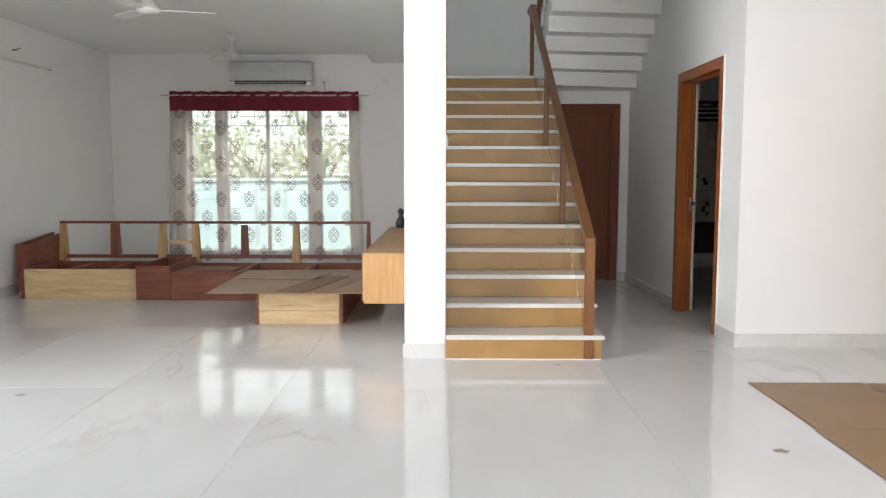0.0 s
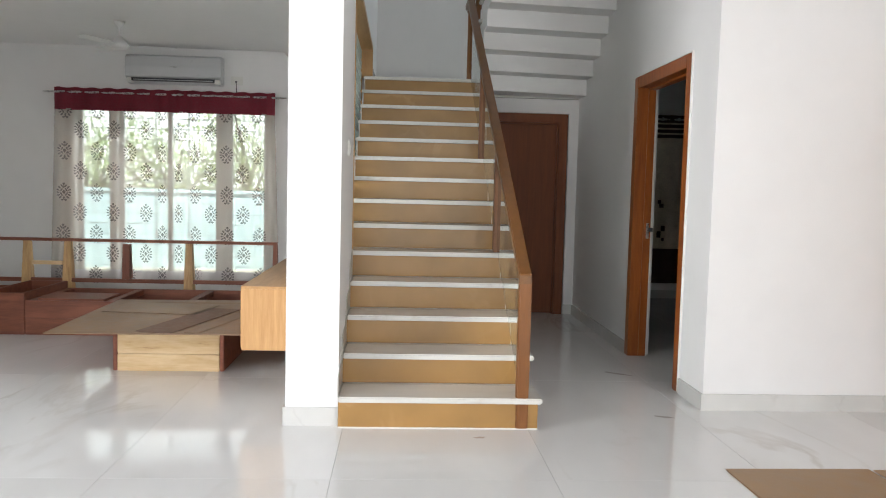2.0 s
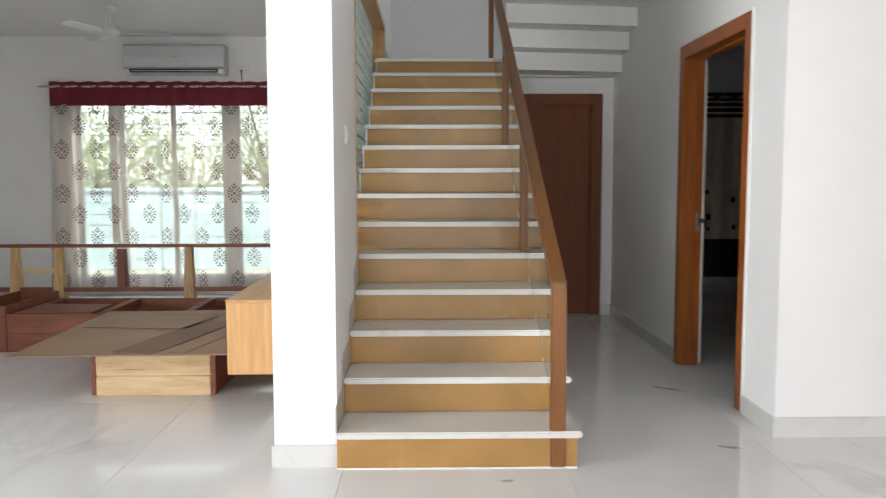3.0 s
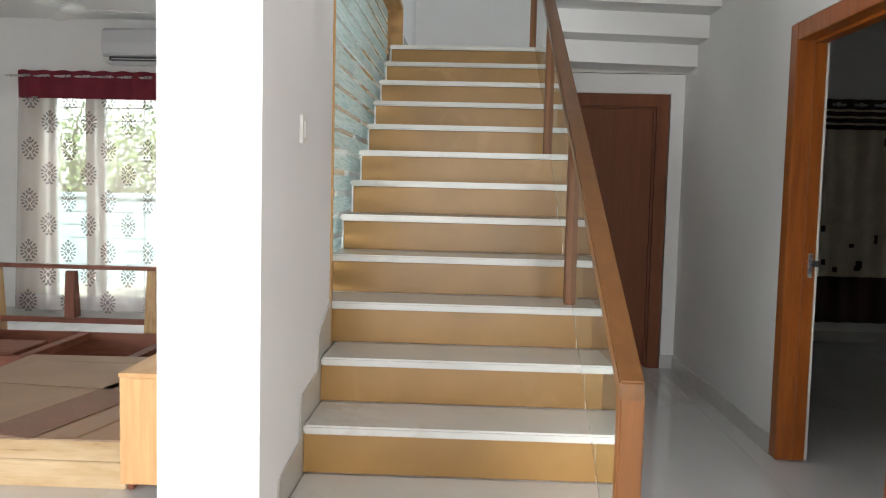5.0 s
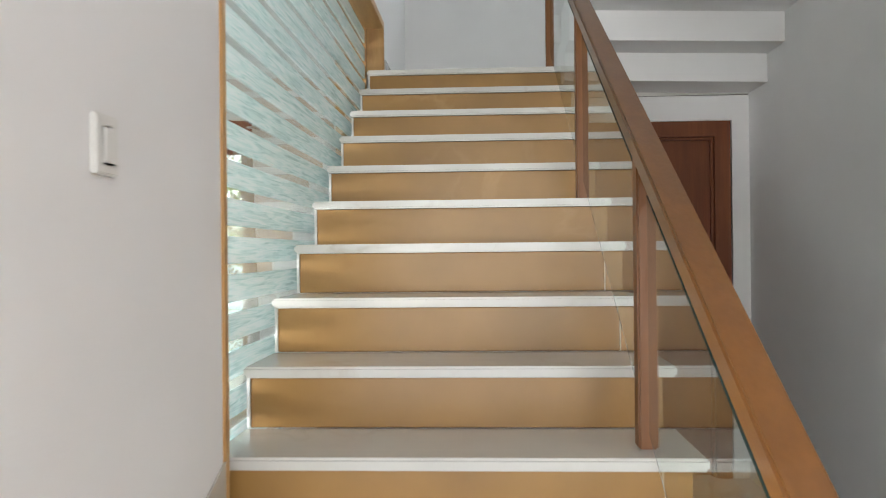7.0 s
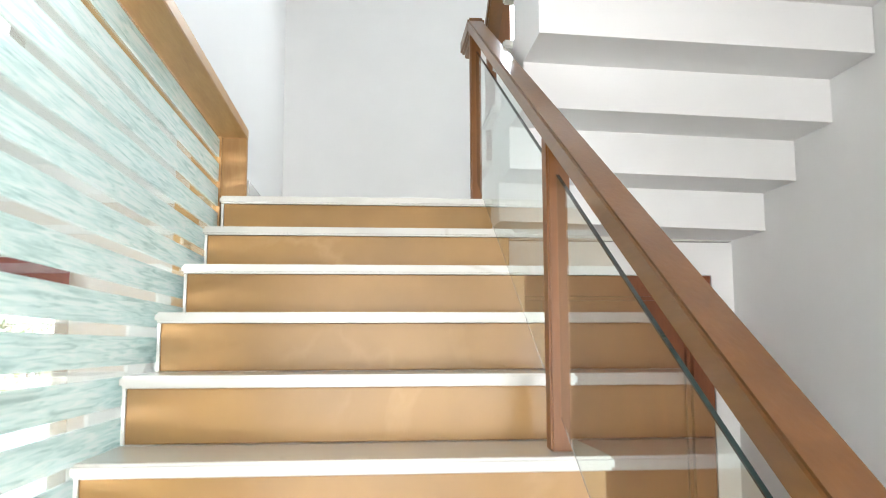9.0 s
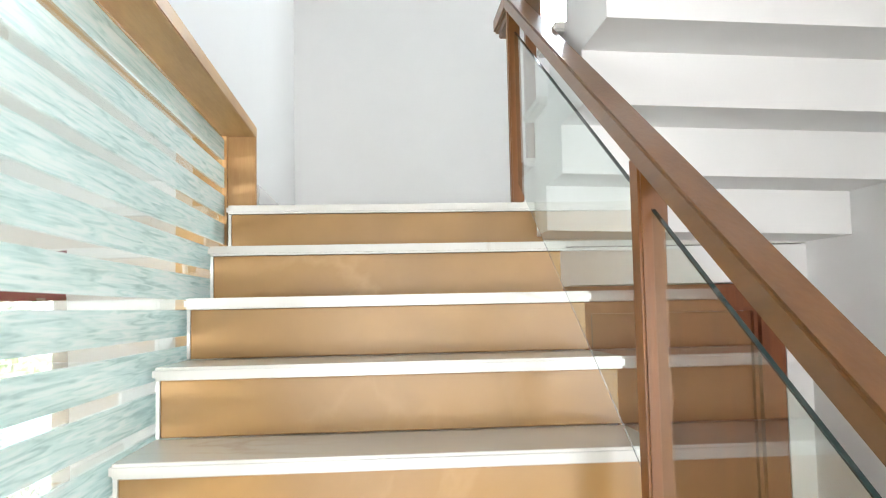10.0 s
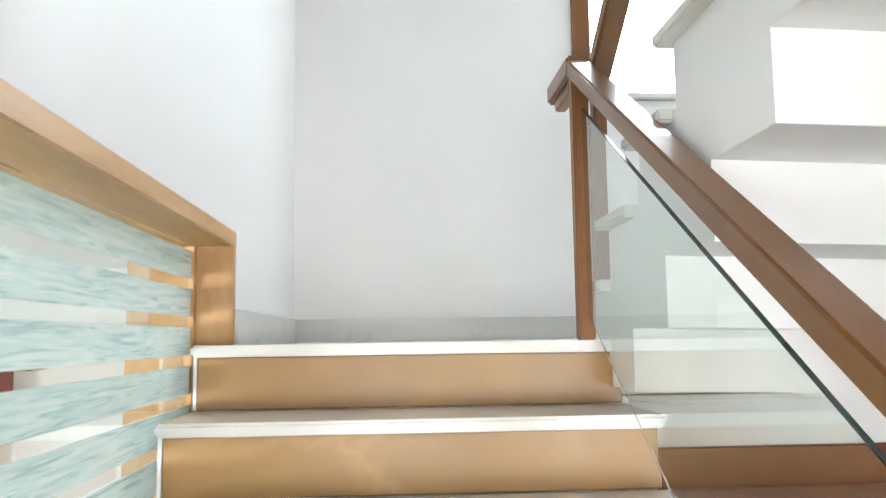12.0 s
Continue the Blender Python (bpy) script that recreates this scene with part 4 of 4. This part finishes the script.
for ob in sofa.children:
    for v in ob.data.vertices:
        v.co.x = (v.co.x - 1.77) * 0.978 + 1.77


def board(name, x, y, z, w, d, turn, mat, label, category, thick=0.005):
    bm = bmesh.new()
    box(bm, -w / 2, w / 2, -d / 2, d / 2, 0, thick)
    for v in list(bm.verts):
        v.co.x += random.uniform(-0.012, 0.012)
        v.co.y += random.uniform(-0.012, 0.012)
    ob = part(name, bm, mat)
    ob.matrix_basis = pose(x, y, z, 0, 0, turn)
    return tagged(ob, label, category, "loose boards")


board("cardboard_sheet", -1.37, 7.32, 0.3062, 1.28, 1.52, 1.5, BOARD, "large brown fibreboard sheet lying on the sofa frame", "board", 0.008)
board("cardboard_sheet", -1.55, 7.62, 0.3146, 0.72, 0.50, -6, BOARD, "small brown cardboard piece lying on the large sheet", "board")
board("cardboard_sheet", -1.20, 7.10, 0.3146, 0.24, 1.05, -13, STRIP, "narrow dark reddish cardboard strip lying on the large sheet", "board")
board("cardboard_sheet", -0.98, 7.06, 0.3146, 0.10, 0.95, -13, BOARD, "narrow brown cardboard strip lying on the large sheet", "board")
board("cardboard_sheet", -1.45, 7.98, 0.3146, 0.9, 0.16, 4, BOARD, "brown cardboard offcut lying on the large sheet", "board")

# ==== bookcase and floor protection ====
case = thing("bookcase", (3.66, 5.0, 0), "tall open oak-coloured bookcase with a closed base", "bookcase")
for y in (5.985, 4.9, 3.8):
    part("side_panel", block(3.402, 3.845, y, y + 0.028, 0.0, 2.1, 0.002), CASE, case)
part("back_panel", block(3.835, 3.85, 3.8, 6.01, 0.04, 2.08), CASE, case)
for y0, y1 in ((4.93, 5.983), (3.83, 4.898)):
    part("top_board", block(3.402, 3.834, y0, y1, 2.07, 2.1, 0.002), CASE_LIE, case)
    for zz in (0.55, 0.83, 1.245, 1.665):
        part("shelf", block(3.412, 3.834, y0, y1, zz - 0.018, zz + 0.014, 0.002), CASE_LIE, case)
    d = part("base_door", block(3.406, 3.424, y0 + 0.003, y1 - 0.003, 0.03, 0.528, 0.002), CASE_DARK, case, "darker brown cabinet door")
    part("plinth", block(3.43, 3.83, y0, y1, 0.0, 0.028), CASE_DARK, case)

for x, y, w, d, turn, zz in ((2.135, 4.56, 0.69, 0.885, 0.0, 0.0005), (2.915, 4.55, 0.86, 0.90, 0.0, 0.0005), (2.57, 3.245, 1.56, 1.73, 0.0, 0.0005)):
    ob = board("floor_protection_board", x, y, zz, w, d, turn, SHEET, "brown protective fibreboard sheet lying on the marble floor", "board", 0.0055)
PUTTY = material("dried_putty", (0.36, 0.31, 0.27), 0.7)
STAIN = material("dark_floor_stain", (0.24, 0.22, 0.20), 0.5)


def floor_spot(name, x, y, rx, ry, turn, mat, label):
    bm = bmesh.new()
    bmesh.ops.create_circle(bm, cap_ends=True, segments=18, radius=1.0)
    for v in bm.verts:
        a = math.atan2(v.co.y, v.co.x)
        k = 1.0 + 0.22 * math.sin(5 * a + x) + 0.1 * math.sin(3 * a + y)
        v.co = Vector((v.co.x * rx * k, v.co.y * ry * k, 0.0))
    ob = part(name, bm, mat)
    ob.matrix_basis = pose(x, y, 0.0012, 0, 0, turn)
    return tagged(ob, label, "stain", "floor spots")


floor_spot("putty_spot", 1.49, 3.81, 0.036, 0.028, 0, PUTTY, "dried grey-brown putty spot on the marble floor")
floor_spot("putty_spot", 0.675, 5.465, 0.030, 0.014, 10, PUTTY, "small brown putty smear on the floor before the stairs")
floor_spot("floor_stain", 1.80, 6.96, 0.10, 0.022, -35, STAIN, "dark grey streak along a vein of the marble floor")
floor_spot("floor_stain", 1.78, 5.875, 0.055, 0.016, -20, STAIN, "short dark streak on the marble floor")
floor_spot("floor_stain", -2.51, 4.70, 0.030, 0.024, 0, STAIN, "small dark mark on the marble floor")

# ==== landing window ====
lw = thing("window_2", (1.64, BACK + 0.1, 3.5), "tall brown-framed window above the stair landing", "window", "", "structure")
f = boxes([(1.24, 1.325, BACK - 0.02, BACK + 0.05, 3.50, 4.94), (1.325, 2.058, BACK - 0.02, BACK + 0.05, 4.86, 4.94)])
fr = part("window_frame", f, TEAK_UP, lw)
part("window_sill", block(1.28, 2.058, BACK - 0.04, BACK + 0.2, 3.501, 3.53, 0.004), SKIRT, lw, "pale marble sill")
part("pane", block(1.325, 2.058, BACK + 0.018, BACK + 0.024, 3.531, 4.86), CLEAR, fr).visible_shadow = False

# ==== outdoors ====
GRASS = material("dry_garden_soil", (0.38, 0.34, 0.27), 0.9, scale=1.5, vary=0.3, bump=0.3)
setting("ground", boxes([(-400, 400, 11.42, 800, -0.25, -0.15)]), GRASS, "dry garden soil behind the house", "ground")
BLUEWALL = material("boundary_wall_paint", (0.42, 0.56, 0.58), 0.7, scale=1.0, vary=0.08, bump=0.1)
setting("boundary_wall", boxes([(-14, 12, 15.0, 15.2, -0.15, 1.10), (-14, 12, 14.97, 15.23, 1.10, 1.16)]), BLUEWALL, "pale blue plastered boundary wall", "wall")
# emissive panel in place of bright sky, whitens the window views and adds light
HAZE = bpy.data.materials.new("glowing_sky_panel")
HAZE.use_nodes = True
hp = HAZE.node_tree.nodes["Principled BSDF"]
hp.inputs["Base Color"].default_value = (0.9, 0.9, 0.9, 1)
hp.inputs["Emission Color"].default_value, hp.inputs["Emission Strength"].default_value = (0.95, 0.98, 1.0, 1), 0.4
setting("backdrop", boxes([(-13.0, 5.0, 19.6, 19.7, 1.2, 10.0)]), HAZE, "glowing panel standing in for bright sky beyond the garden", "backdrop")

LEAF = material("leaf", (0.22, 0.31, 0.09), 0.5, scale=3, vary=0.35)
BARK = material("bark", (0.12, 0.085, 0.06), 0.9, vary=0.25, bump=0.4)


def tree(x, y, height, spread, seed):
    rng = random.Random(seed)
    t = thing("garden_tree", (x, y, -0.15), "leafy green garden tree behind the boundary wall", "tree", "garden trees")
    bm = bmesh.new()
    add_rod(bm, (x, y, -0.15), (x + 0.05, y, height * 0.45), 0.09, 10, 0.06)
    tips = []
    for i in range(9):
        a, e = rng.uniform(0, 6.28), rng.uniform(0.3, 1.1)
        ln = spread * rng.uniform(0.5, 1.0)
        b = Vector((x + 0.05, y, height * rng.uniform(0.22, 0.45)))
        tip = b + Vector((math.cos(a) * math.cos(e), math.sin(a) * math.cos(e), math.sin(e))) * ln
        add_rod(bm, b, tip, 0.035, 7, 0.012)
        tips += [b.lerp(tip, 0.6), tip]
    part("trunk", bm, BARK, t)
    verts, faces = [], []
    for i in range(2400):
        c = Vector(rng.choice(tips)) + Vector((rng.gauss(0, 0.34), rng.gauss(0, 0.34), rng.gauss(0, 0.3)))
        s = rng.uniform(0.025, 0.05)
        u = Vector((rng.gauss(0, 1), rng.gauss(0, 1), rng.gauss(0, 1))).normalized()
        w = u.orthogonal().normalized()
        n = len(verts)
        verts += [c - u * s, c + w * s * 0.45, c + u * s, c - w * s * 0.45]
        faces.append((n, n + 1, n + 2, n + 3))
    data = bpy.data.meshes.new("crown")
    data.from_pydata([tuple(v - ORIGIN[t]) for v in verts], [], faces)
    data.materials.append(LEAF)
    ob = new("crown", data)
    ob.parent = t


for x, y, h, s, seed in ((-5.6, 16.6, 3.2, 1.5, 1), (-4.0, 16.4, 2.9, 1.5, 2), (-2.7, 17.0, 3.4, 1.7, 3), (-6.6, 17.6, 3.6, 1.7, 4), (-1.4, 16.5, 3.0, 1.5, 5)):
    tree(x, y, h, s, seed)

# ==== floor slabs ====
floor_ob = bpy.data.objects["floor"]
slab_mesh = {}
XS = [-4.58 + 0.0] + [-4.0 + 0.99 * i for i in range(11)]
YS = [-2.98, -0.75, 1.12, 2.99, 4.86, 6.73, 8.60, 10.47, BACK]
XS[-1] = 5.96
for i in range(len(XS) - 1):
    for j in range(len(YS) - 1):
        if XS[i] > 3.9 and YS[j] < 6.0:
            continue
        w, d = round(XS[i + 1] - XS[i] - 0.0014, 4), round(YS[j + 1] - YS[j] - 0.0014, 4)
        if (w, d) not in slab_mesh:
            bm = block(-w / 2, w / 2, -d / 2, d / 2, -0.012, 0.0, 0.0004, 1)
            data = bpy.data.meshes.new("slab")
            bm.to_mesh(data)
            bm.free()
            data.materials.append(FLOOR)
            slab_mesh[(w, d)] = data
        ob = new("slab", slab_mesh[(w, d)])
        ob.parent = floor_ob
        ob.location = ((XS[i] + XS[i + 1]) / 2, (YS[j] + YS[j + 1]) / 2, 0)
